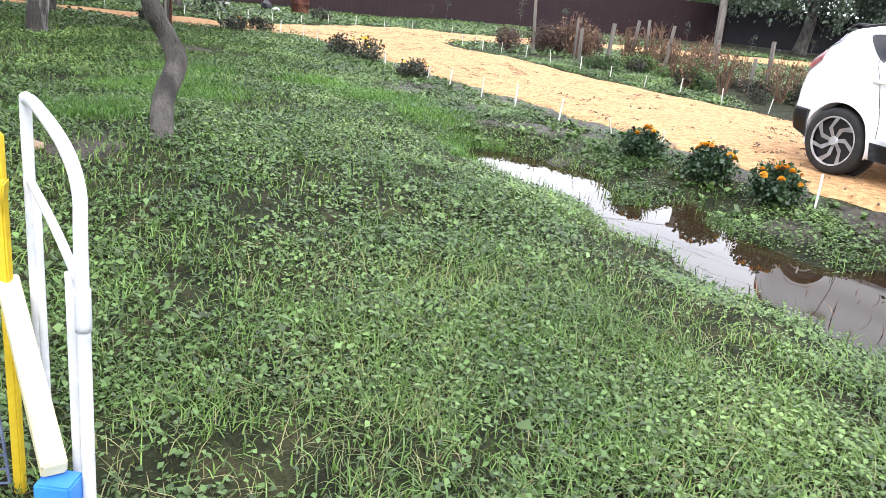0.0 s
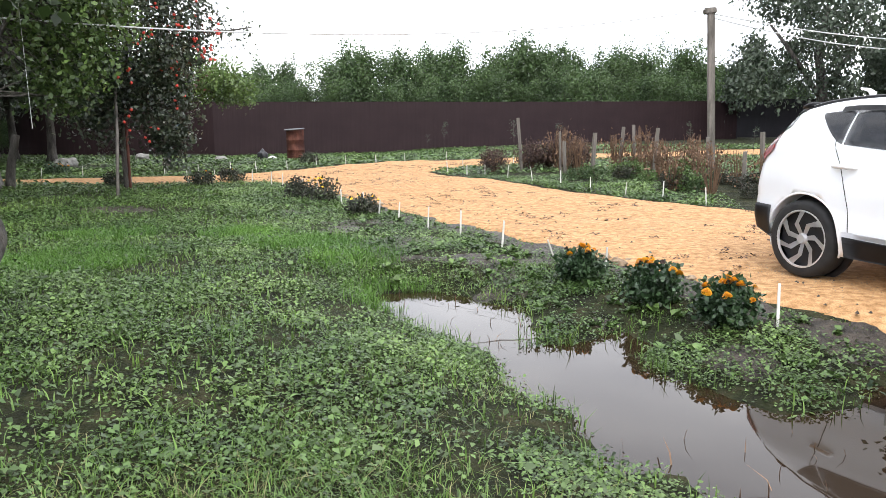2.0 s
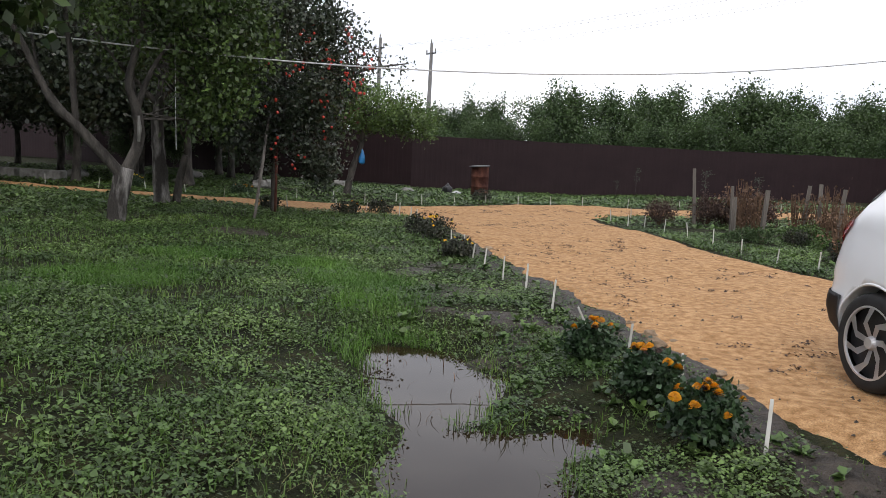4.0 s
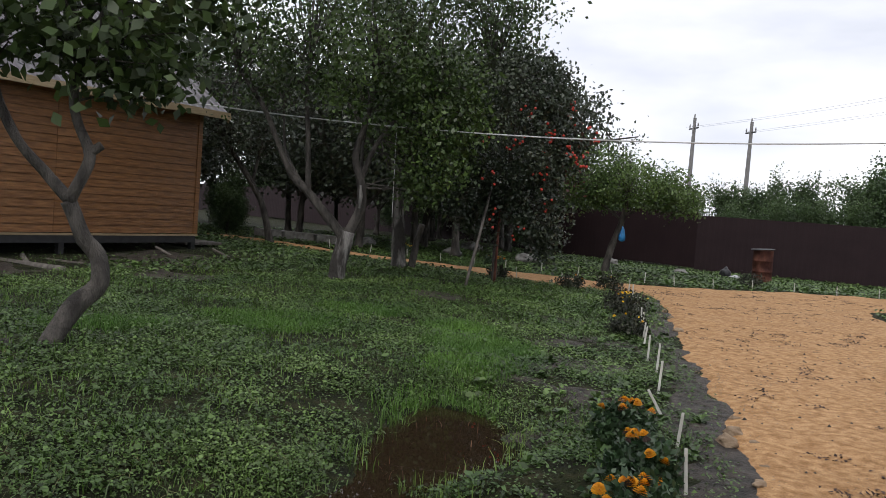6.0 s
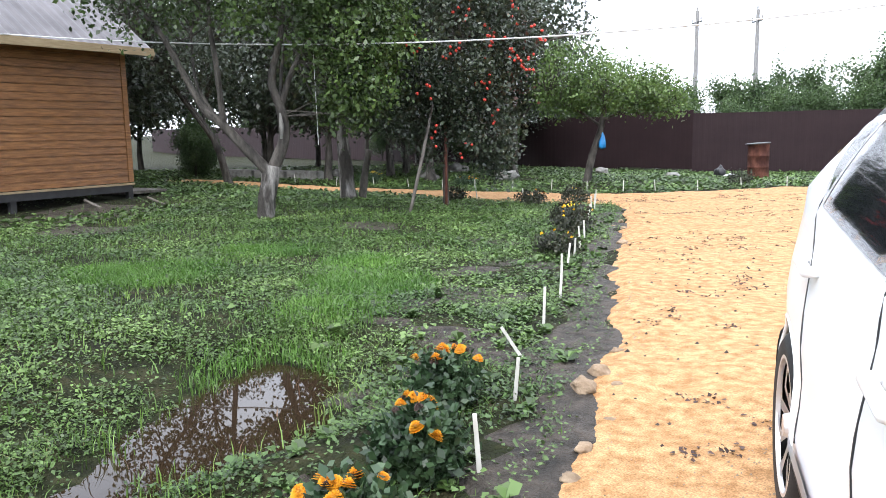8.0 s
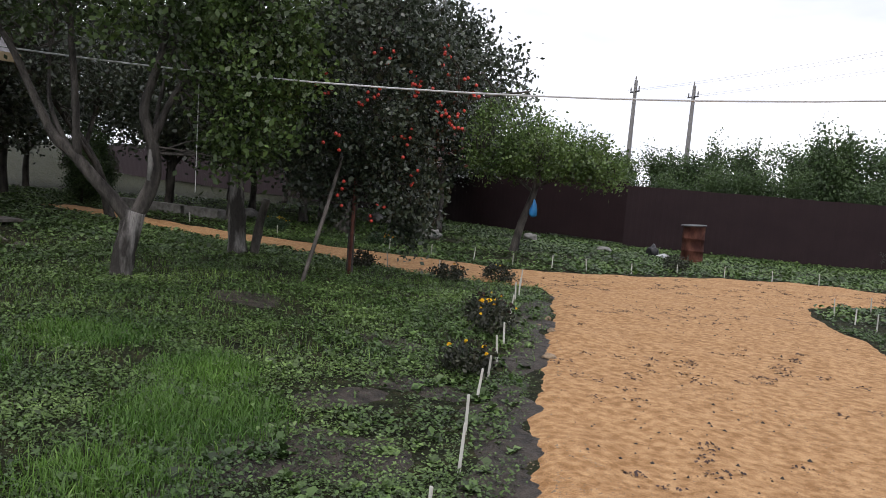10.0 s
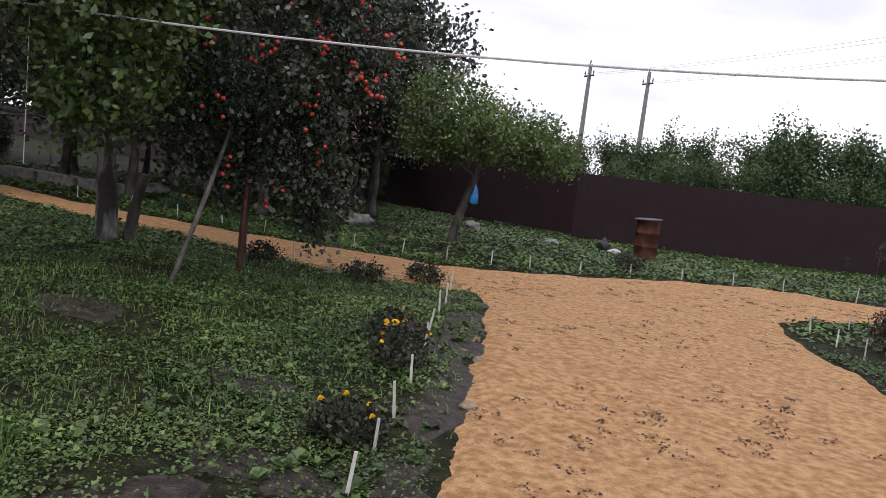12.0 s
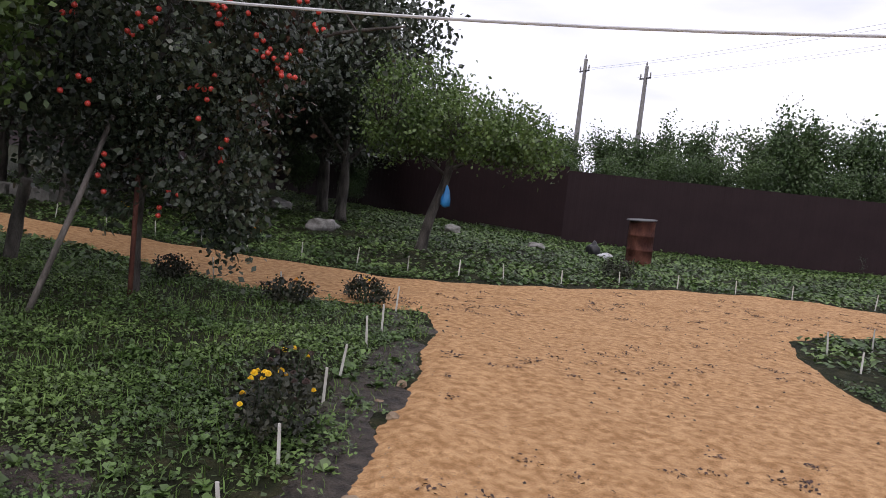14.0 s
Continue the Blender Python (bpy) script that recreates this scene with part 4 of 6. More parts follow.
def car():
    ob = empty("car", (3.69, 9.56, 0.06), -55.5)
    # body shell
    bm = bmesh.new()
    xs = sorted(set(list(np.linspace(0.1, 4, 61)) + [0.12, 0.15, 3.95, 3.98]))
    vs = [0, 0.04, 0.08, 0.13, 0.18, 0.23, 0.28, 0.34, 0.4, 0.45, 0.5, 0.57, 0.64, 0.72, 0.8, 0.86, 0.88, 0.92, 0.96, 1.0]
    rows = []
    for x in xs:
        left = [car_point(x, v) for v in vs]
        full = left + [Vector((p.x, -p.y, p.z)) for p in left[-2::-1]]
        rows.append([bm.verts.new(p) for p in full])
    for a, b in zip(rows, rows[1:]):
        for k in range(len(a) - 1):
            bm.faces.new((a[k], a[k + 1], b[k + 1], b[k]))
        bm.faces.new((a[-1], a[0], b[0], b[-1]))
    bm.faces.new(rows[0][::-1])
    bm.faces.new(rows[-1])
    bmesh.ops.recalc_face_normals(bm, faces=bm.faces[:])
    body = part("body", bm, M_CAR, ob, smooth=True)
    cut = bmesh.new()
    for wx in (0.72, 3.27):
        for sy in (1, -1):
            bmesh.ops.create_cone(cut, cap_ends=True, segments=48, radius1=0.345, radius2=0.345, depth=0.5, matrix=pose(wx, sy * 0.88, 0.315, 90))
    cutter = part("cutter", cut, M_TRIMBLACK)
    cutter.parent = ob
    md = body.modifiers.new("arches", "BOOLEAN")
    md.operation, md.object, md.solver = "DIFFERENCE", cutter, "EXACT"
    bpy.context.view_layer.update()
    done = bpy.data.meshes.new_from_object(body.evaluated_get(bpy.context.evaluated_depsgraph_get()))
    body.modifiers.clear()
    body.data = done
    bpy.data.objects.remove(cutter)
    for wx in (0.72, 3.27):
        for sy in (1, -1):
            wheel(ob, wx, sy * 0.745)
            bm = bmesh.new()
            bmesh.ops.create_cone(bm, cap_ends=True, segments=32, radius1=0.352, radius2=0.352, depth=0.02, matrix=pose(wx, sy * 0.64, 0.318, 90))
            part("wheel_well", bm, M_TRIMBLACK, ob)
            bm = bmesh.new()
            arc = [radians(a) for a in range(-18, 199, 6)]
            pts = []
            for a in arc:
                px, pz = wx + 0.347 * math.cos(a), 0.315 + 0.347 * math.sin(a)
                lo, hi = 0.0, 0.5
                for _ in range(22):
                    mdv = (lo + hi) / 2
                    lo, hi = (mdv, hi) if car_point(px, mdv).z < pz else (lo, mdv)
                pts.append((px, sy * (car_point(px, lo).y - 0.004), pz))
            tube(bm, pts, 0.009, 6)
            part("arch_trim", bm, M_CAR, ob, smooth=True)
    sides = (lambda b: b, mirrored)
    for fl in sides:
        for name, xs_, lo, hi, material, off in (
            ("quarter_window", np.linspace(0.70, 0.985, 8), lambda x: 0.525 + 0.235 * max(0, (0.98 - x) / 0.28) ** 1.4, lambda x: 0.785 + 0.015 * (x - 0.7) / 0.28, M_GLASS, 0.004),
            ("rear_door_window", np.linspace(1.0, 1.78, 8), lambda x: 0.525, lambda x: 0.80 + 0.01 * (x - 1) / 0.78, M_GLASS, 0.004),
            ("front_door_window", np.linspace(1.86, 2.72, 9), lambda x: 0.525, lambda x: 0.81 - 0.10 * max(0, (x - 2.3) / 0.42), M_GLASS, 0.004),
            ("window_pillar", np.linspace(1.78, 1.86, 3), lambda x: 0.52, lambda x: 0.815, M_TRIMBLACK, 0.005),
            ("rain_guard", np.linspace(0.85, 2.45, 14), lambda x: 0.785 - 0.1 * max(0, (x - 2.2) / 0.42), lambda x: 0.825 - 0.1 * max(0, (x - 2.2) / 0.42), M_TRIMBLACK, 0.014),
            ("sill_trim", np.linspace(1.1, 2.9, 12), lambda x: 0.0, lambda x: 0.10, M_TRIMBLACK, 0.008),
            ("sill_line", np.linspace(1.1, 2.9, 12), lambda x: 0.10, lambda x: 0.125, M_ALLOY, 0.012),
            ("tail_lamp", np.linspace(0.115, 0.33, 7), lambda x: 0.40 + 0.25 * x, lambda x: 0.60 + 0.35 * (x - 0.1), M_TAIL, 0.012),
            ("lamp_top", np.linspace(0.22, 0.42, 7), lambda x: 0.64 + 0.1 * x, lambda x: 0.86, M_GLASS, 0.006),
            ("rear_bumper_trim", np.linspace(0.1, 0.40, 8), lambda x: 0.0, lambda x: 0.17, M_TRIMBLACK, 0.01)):
            part(name, fl(car_panel(xs_, lo, hi, off)), material, ob, smooth=True)
        for xx in (1.80, 2.78):
            bm = bmesh.new()
            tube(bm, [car_point(xx + 0.02 * math.sin(v * 6), v, 0.0) for v in np.linspace(0.02, 0.51, 14)], 0.0035, 5)
            part("door_gap", fl(bm), M_TRIMBLACK, ob)
        bm = bmesh.new()
        gap = [(0.86, 0.82), (0.92, 0.66), (0.93, 0.52), (1.02, 0.40), (1.10, 0.26), (1.14, 0.12)]
        tube(bm, [car_point(float(p[0]), float(p[1]), 0.0) for p in smooth_line(gap, 4)], 0.0035, 5)
        part("door_gap", fl(bm), M_TRIMBLACK, ob)
        for xx in (1.05, 1.98):
            bm = bmesh.new()
            p = car_point(xx, 0.42, 0.02)
            tube(bm, [p + Vector((-0.1, -0.03, 0)), p + Vector((-0.085, 0.008, 0)), p + Vector((0.085, 0.012, -0.004)), p + Vector((0.1, -0.025, -0.004))], [0.012, 0.017, 0.017, 0.012], 8)
            part("door_handle", fl(bm), M_CAR, ob, smooth=True)
        bm = bmesh.new()
        p = car_point(2.66, 0.56, 0.10)
        bmesh.ops.create_uvsphere(bm, u_segments=16, v_segments=10, radius=1, matrix=Matrix.Translation(p) @ Matrix.Diagonal((0.07, 0.11, 0.075, 1)))
        part("mirror", fl(bm), M_CAR, ob, smooth=True)
        bm = bmesh.new()
        tube(bm, [car_point(x, 0.885, 0.012) for x in np.linspace(0.5, 2.3, 14)], 0.011, 6)
        part("roof_rail", fl(bm), M_TRIMBLACK, ob)
        part("spoiler_side", fl(car_panel(np.linspace(0.37, 0.46, 4), lambda x: 0.86, lambda x: 0.92, 0.012)), M_TRIMBLACK, ob, smooth=True)
    # rear screen, spoiler and roof aerial
    bm = bmesh.new()
    r0, r1 = car_point(0.19, 0.9, 0.01), car_point(0.37, 0.9, 0.01)
    q = [bm.verts.new(p) for p in (r0, Vector((r0.x, -r0.y, r0.z)), Vector((r1.x, -r1.y, r1.z)), r1)]
    bm.faces.new(q)
    bmesh.ops.solidify(bm, geom=bm.faces[:], thickness=0.01)
    part("rear_screen", bm, M_GLASS, ob)
    bm = bmesh.new()
    box(bm, (0.10, 1.0, 0.03), pose(0.40, 0, 1.335, 0, -22), 0.012)
    part("spoiler", bm, M_TRIMBLACK, ob, smooth=True)
    bm = bmesh.new()
    tube(bm, [(0.62, 0, 1.42), (0.58, 0, 1.455), (0.50, 0, 1.475)], [0.03, 0.018, 0.008], 8)
    part("aerial", bm, M_CAR, ob, smooth=True)
    bm = bmesh.new()
    xs_ = np.linspace(2.36, 2.98, 7)
    rowsl = [[bm.verts.new(car_point(x, v, 0.006) * 1) for v in (0.9, 0.95, 1.0)] + [bm.verts.new(Matrix.Diagonal((1, -1, 1)) @ car_point(x, v, 0.006)) for v in (0.95, 0.9)] for x in xs_]
    for a, b in zip(rowsl, rowsl[1:]):
        for k in range(4):
            bm.faces.new((a[k], b[k], b[k + 1], a[k + 1]))
    part("windscreen", bm, M_GLASS, ob, smooth=True)
    return tagged(ob, "white compact hatchback with tinted windows, parked on sand", "car")


car()


# ---- stakes along the drive ----
def stake(name, h, w, material, label, group, category="stake", taper=0.8):
    bm = bmesh.new()
    box(bm, (w, w * 0.35, h + 0.06), pose(0, 0, (h - 0.06) / 2), 0.002)
    for v in bm.verts:
        if v.co.z > h - 0.02:
            v.co.x *= taper
    return tagged(part(name, bm, material), label, category, group)


base_stake = stake("marker_stake", 0.21, 0.022, M_STAKE, "short white plastic marker stake in the soil", "white marker stakes")
rz = random.Random(3)
NEAR = [(3.44, 6.63), (2.97, 7.24), (2.43, 8.03), (1.93, 8.69), (1.5, 9.17), (0.95, 9.88), (0.42, 10.6), (-0.04, 11.1), (-0.53, 11.7), (-0.92, 12.22), (-1.25, 12.68), (-1.76, 13.32), (-2.4, 14.1),
        (-2.85, 14.6), (-3.46, 15.38), (-3.9, 15.95), (-4.65, 16.83), (-5.54, 17.01), (-5.55, 15.95), (-6.57, 15.72)]
FAR = [(-13.6, 15.6), (-12.4, 16.1), (-11.3, 16.5), (-10.5, 16.95), (-9.6, 17.25), (-8.85, 17.6), (-8.2, 18.15), (-7.55, 18.7), (-7.0, 19.25), (-6.45, 19.8), (-6.05, 20.4), (-5.6, 21.3), (-5.15, 22.3), (-4.65, 23.35), (-4.0, 24.2),
       (-3.3, 24.9), (-2.2, 25.7), (-0.9, 26.6), (0.4, 27.4), (1.7, 28.1)]
BED = [(4.2, 13.55), (3.55, 13.88), (3.02, 14.68), (2.48, 15.16), (1.93, 15.83), (1.41, 16.58), (0.84, 17.6), (0.3, 18.2), (-0.28, 19.2), (-0.75, 19.75), (-1.3, 20.45), (-1.06, 21.3), (5.0, 12.6), (0.0, 23.6), (1.2, 24.4)]
for k, (x, y) in enumerate(NEAR + FAR + BED):
    lean = -32 if (x, y) == (1.5, 9.17) else rz.uniform(-7, 7)
    m = pose(x, y, ground_z(x, y), rz.uniform(-7, 7), lean, 37 + rz.uniform(-25, 25)) @ Matrix.Diagonal((1, 1, rz.uniform(0.9, 1.25), 1))
    if k:
        copy_thing(base_stake, m)
    else:
        base_stake.matrix_basis = m

# ---- weathered posts of the flower bed and young saplings ----
post = stake("bed_post", 0.75, 0.07, M_WOOD, "weathered grey wooden post in the flower bed", "bed posts", "post", 0.95)
for k, (x, y, h) in enumerate([(1.35, 19.3, 1.25), (2.0, 18.2, 1.0), (1.45, 18.9, 0.8), (2.9, 19.2, 1.15), (3.2, 18.3, 1.1), (2.6, 19.5, 1.1), (5.0, 17.0, 1.05), (4.6, 16.6, 0.7), (0.4, 21, 1.3), (4.3, 18.6, 0.9)]):
    m = pose(x, y, 0, rz.uniform(-4, 4), rz.uniform(-5, 5), rz.uniform(0, 90)) @ Matrix.Diagonal((1, 1.6, h, 1))
    if k:
        copy_thing(post, m)
    else:
        post.matrix_basis = m
sap = tree("sapling", "thin young sapling with few pale leaves", [([(0, 0, -0.02), (0.02, 0, 0.6), (0, 0.03, 1.3)], 0.012, 0.005), ([(0, 0, 0.6), (0.15, 0.05, 1.0)], 0.006, 0.003)],
           [((0.05, 0, 1.05), (0.18, 0.18, 0.3), 9)], M_WILLOW, 0.06, 8, 0.06, 91, twigs=False, group="saplings")
for k, (x, y, s) in enumerate([(-2.9, 29.5, 0.75), (-0.2, 26.2, 1.1), (1.2, 26.5, 1.0), (5.5, 30, 1.0), (10, 31, 0.9), (-3.3, 28.6, 0.6), (6.7, 26, 0.9)]):
    m = pose(x, y, 0, 0, 0, 50 * k) @ Matrix.Scale(s, 4)
    if k:
        copy_thing(sap, m)
    else:
        sap.matrix_basis = m


# ---- plants of the beds ----
def bush(name, label, seed, r, h, clusters, leaf, size, per, group, stalks=M_DRY, nst=14, at=(0, 0), droop=-0.2, category="plant"):
    rng = np.random.default_rng(seed)
    ob = empty(name, (at[0], at[1], ground_z(*at)))
    for k in range(nst):
        a, q = rng.uniform(0, 6.28), rng.uniform(0.1, 0.8) * r
        bm = bmesh.new()
        tube(bm, [(0.2 * q * math.cos(a), 0.2 * q * math.sin(a), -0.02), (0.7 * q * math.cos(a), 0.7 * q * math.sin(a), h * 0.5), (q * math.cos(a), q * math.sin(a), h * rng.uniform(0.75, 1.0))], [0.007, 0.005, 0.003], 5)
        part("stalk", bm, stalks, ob)
    V, F = leaf_arrays(crown_points([((0, 0, h * 0.52), (r, r, h * 0.46), clusters)], rng), per, r * 0.14, size, rng, droop)
    V[:, 2] = np.maximum(V[:, 2], 0.01)
    tagged(raw("foliage", V, F, leaf, ob), kind="stuff")
    return tagged(ob, label, category, group)


def flower_mesh(name, r, material):
    """A ruffled double flower head: rings of petals, one mesh."""
    bm = bmesh.new()
    for ring, (n, rad, z, lift) in enumerate(((16, 1.0, 0.0, 0.25), (15, 0.9, 0.2, 0.45), (12, 0.72, 0.4, 0.7), (9, 0.5, 0.55, 0.9), (6, 0.28, 0.65, 1.2))):
        for k in range(n):
            a = 2 * math.pi * (k + 0.5 * (ring % 2)) / n
            c, s = math.cos(a), math.sin(a)
            w = 0.2 * rad + 0.06
            pts = [(0.15 * c, 0.15 * s, z), (rad * 0.75 * c - w * s, rad * 0.75 * s + w * c, z + lift * 0.3), (rad * c, rad * s, z + lift * 0.22), (rad * 0.75 * c + w * s, rad * 0.75 * s - w * c, z + lift * 0.3)]
            bm.faces.new([bm.verts.new(Vector(p) * r) for p in pts])
    me = bpy.data.meshes.new(name)
    bm.to_mesh(me)
    bm.free()
    me.materials.append(material)
    return me


ORANGE, YELLOW, HUSK = flower_mesh("flower", 0.034, M_ORANGE), flower_mesh("flower", 0.022, M_YELLOWPETAL), flower_mesh("flower", 0.024, M_HUSK)


def marigold(x, y, r, h, seed, heads, mesh=None, husks=3, label="bushy marigold with orange blooms beside the drive", clusters=90, leafm=None):
    ob = bush("marigold", label, seed, r, h, clusters, leafm or M_MARILEAF, 0.045, 22, "marigolds", M_MARILEAF, 8, (x, y), category="flower")
    rr = random.Random(seed)
    for k in range(heads + husks):
        a, q = rr.uniform(0, 6.28), r * rr.uniform(0.1, 0.98)
        z = h * (0.62 + 0.42 * math.sqrt(max(0, 1 - (q / r) ** 2)))
        f = new("flower", (mesh or ORANGE) if k < heads else HUSK)
        f.parent = ob
        f.matrix_basis = pose(q * math.cos(a), q * math.sin(a), z, rr.uniform(-25, 25), rr.uniform(-25, 25), rr.uniform(0, 360)) @ Matrix.Scale(rr.uniform(0.7, 1.1), 4)
        if k >= heads:
            f["label"] = "brown faded flower head"
    return ob


marigold(1.72, 8.42, 0.19, 0.28, 1, 8)
marigold(2.25, 7.87, 0.19, 0.33, 2, 10)
marigold(2.67, 7.3, 0.2, 0.31, 3, 12)
marigold(3.42, 5.9, 0.25, 0.34, 4, 6, husks=9)
marigold(-1.12, 12.2, 0.24, 0.26, 5, 6, YELLOW, 4, "sparse marigold with small yellow blooms", 42, M_FADED)
marigold(-2.12, 13.5, 0.30, 0.36, 6, 12, YELLOW, 6, "sparse marigold with small yellow blooms", 42, M_FADED)
marigold(-2.6, 13.95, 0.26, 0.34, 7, 3, YELLOW, 8, "fading dark marigold bush", 42, M_FADED)
marigold(-5.2, 15.82, 0.26, 0.26, 8, 2, ORANGE, 5, "fading dark marigold bush", 42, M_FADED)
marigold(-5.05, 16.75, 0.26, 0.26, 9, 2, YELLOW, 5, "fading dark marigold bush", 42, M_FADED)
marigold(-6.62, 15.25, 0.22, 0.26, 10, 0, ORANGE, 6, "fading dark marigold bush", 42, M_FADED)
marigold(-5.55, 22.9, 0.32, 0.34, 11, 0, ORANGE, 6, "fading dark marigold bush", 42, M_FADED)
marigold(-12.6, 17.2, 0.35, 0.32, 12, 18, YELLOW, 0, "low bush of yellow blooms beyond the drive", 60)
marigold(-9.9, 18.2, 0.3, 0.26, 13, 6, ORANGE, 3, "low bush of orange blooms beyond the drive", 50)
green = [bush("bed_plant", "leafy green bed plant with dry brown stalks", 100 + k, 0.42, 0.62, 70, (M_WEED, M_BUSH, M_FADED)[k % 3], 0.075, 14, "bed plants", nst=8) for k in range(3)]
dry = [bush("dried_plant", "dried brown bed plant with bare stalks", 110 + k, 0.3, 0.72, 16, M_DRY, 0.05, 9, "dried bed plants", nst=22) for k in range(2)]
fuzz = [bush("seed_head_plant", "dark brown fuzzy plant gone to seed", 120 + k, 0.34, 0.5, 120, M_HUSK, 0.035, 26, "dark seed plants", nst=10) for k in range(2)]
rz = random.Random(8)
n_used = {"g": 0, "d": 0, "f": 0}


def put(kind, pool, m):
    k = n_used[kind]
    n_used[kind] += 1
    if k < len(pool):
        pool[k].matrix_basis = m
    else:
        copy_thing(pool[k % len(pool)], m)


for k in range(40):
    s, off = rz.uniform(0, 1), rz.uniform(0.5, 2.6)
    x, y = 0.9 + 5.0 * s + off * 0.72, 17.3 - 4.6 * s + off * 0.72
    put("g", green, pose(x, y, 0, 0, 0, rz.uniform(0, 360)) @ Matrix.Scale(rz.uniform(0.4, 0.88), 4))
for k in range(16):
    s = rz.uniform(0, 1)
    put("d", dry, pose(0.5 + 2.6 * s + rz.uniform(0, 1.2), 20.3 - 2.4 * s + rz.uniform(0, 1.0), 0, 0, 0, rz.uniform(0, 360)) @ Matrix.Scale(rz.uniform(0.8, 1.25), 4))
for k in range(9):
    put("d", dry, pose(2.6 + rz.uniform(0, 4), 17.9 - rz.uniform(0, 2.6), 0, 0, 0, rz.uniform(0, 360)) @ Matrix.Scale(rz.uniform(0.8, 1.2), 4))
for x, y, s in [(-0.2, 20.3, 1.0), (0.6, 21.3, 1.25), (1.0, 21.5, 1.3), (1.6, 21.2, 1.2)]:
    put("f", fuzz, pose(x, y, 0, 0, 0, rz.uniform(0, 360)) @ Matrix.Scale(s, 4))


# ---- rusty drum ----
def drum():
    ob = empty("rusty_drum", (-7.3, 26.65, ground_z(-7.3, 26.65)))
    bm = bmesh.new()
    prof = [(0.285, 0.0), (0.295, 0.02), (0.285, 0.04), (0.285, 0.32), (0.298, 0.335), (0.285, 0.35), (0.285, 0.64), (0.298, 0.655), (0.285, 0.67), (0.285, 0.94), (0.296, 0.96), (0.285, 0.98)]
    N = 32
    ring = [[bm.verts.new((r * math.cos(a) * (1 + 0.02 * math.sin(3 * a + z * 4)), r * math.sin(a), z + 0.0)) for r, z in prof] for a in [2 * math.pi * k / N for k in range(N)]]
    for k in range(N):
        a, b = ring[k], ring[(k + 1) % N]
        for j in range(len(prof) - 1):
            bm.faces.new((a[j], b[j], b[j + 1], a[j + 1]))
    bmesh.ops.solidify(bm, geom=bm.faces[:], thickness=0.006)
    part("shell", bm, M_RUST, ob, smooth=True)
    bm = bmesh.new()
    bmesh.ops.create_cone(bm, cap_ends=True, segments=28, radius1=0.34, radius2=0.33, depth=0.018, matrix=pose(-0.03, 0, 0.995, 3, -3))
    part("lid", bm, M_METAL, ob, "dark sheet laid on top")
    return tagged(ob, "rusty steel drum covered with a dark sheet", "drum")


drum()


# ---- poles and cables ----
def wooden_pole():
    ob = empty("wooden_pole", (4.72, 20.85, -0.1))
    bm = bmesh.new()
    box(bm, (0.15, 0.15, 3.75), pose(-0.08, 0, 1.84, 0, -3), 0.012)
    part("shaft", bm, M_WOOD, ob)
    bm = bmesh.new()
    box(bm, (0.27, 0.22, 0.13), pose(-0.2, 0, 3.64, 0, -3), 0.02)
    part("cap_block", bm, M_WOOD, ob)
    return tagged(ob, "grey weathered square wooden cable pole", "pole")


wooden_pole()


def utility_pole(x, y, h, rz_):
    ob = empty("utility_pole", (x, y, 0), rz_)
    bm = bmesh.new()
    tube(bm, [(0, 0, 0), (0.05, 0, h)], [0.2, 0.11], 10)
    part("shaft", bm, M_CONCRETE, ob)
    bm = bmesh.new()
    box(bm, (1.3, 0.09, 0.09), pose(0, 0, h - 0.75), 0.005)
    part("crossarm", bm, M_METAL, ob)
    for dx in (-0.6, 0.0, 0.6):
        bm = bmesh.new()
        z = h - 0.7 if dx else h
        tube(bm, [(dx, 0, z), (dx, 0, z + 0.12), (dx, 0, z + 0.28)], [0.02, 0.055, 0.03], 8)
        part("insulator", bm, M_CONCRETE, ob)
    return tagged(ob, "tall concrete utility pole with a crossarm", "pole", "utility poles")


utility_pole(-27.7, 53.3, 8.95, -30)
utility_pole(-24.9, 56.0, 8.9, -30)


def cable(name, a, b, sag, r, material, label, n=24, group=""):
    a, b = Vector(a), Vector(b)
    bm = bmesh.new()
    tube(bm, [a.lerp(b, t) - Vector((0, 0, 4 * sag * t * (1 - t))) for t in np.linspace(0, 1, n)], r, 6)
    return tagged(part(name, bm, material), label, "cable", group)


cable("white_cable", (-9.45, 8.6, 2.93), (4.5, 20.85, 3.58), 0.65, 0.011, M_CABLE, "white electric cable from the house to the pole")
cable("wall_cable", (-8.85, 6.05, 2.75), (-9.45, 8.6, 2.93), 0.0, 0.008, M_CABLE, "white electric cable fixed under the eaves")
cable("wall_cable", (-13.0, 4.55, 2.8), (-8.85, 6.05, 2.75), 0.05, 0.008, M_CABLE, "white electric cable fixed along the gable")
cable("grey_cable", (4.5, 20.85, 3.5), (19.4, 35.7, 4.3), 0.5, 0.014, M_CABLE, "sagging cable between two poles")
cable("grey_cable", (4.5, 20.85, 3.42), (19.4, 35.7, 4.2), 0.7, 0.014, M_CABLE, "sagging cable between two poles")
for dx in (-0.6, 0.6):
    cable("power_line", (-27.7 + dx, 53.3, 8.3), (16 + dx, 31, 9.5), 0.6, 0.006, M_WIRE, "thin overhead power line", group="power lines")
    cable("power_line", (-24.9 + dx, 56.0, 8.2), (22 + dx, 33, 10.5), 0.6, 0.006, M_WIRE, "thin overhead power line", group="power lines")
bm = bmesh.new()
tube(bm, [(19.4, 35.7, 0), (19.4, 35.7, 4.35)], [0.13, 0.11], 10)
tagged(part("round_pole", bm, M_WOOD), "round grey wooden cable pole far off", "pole")


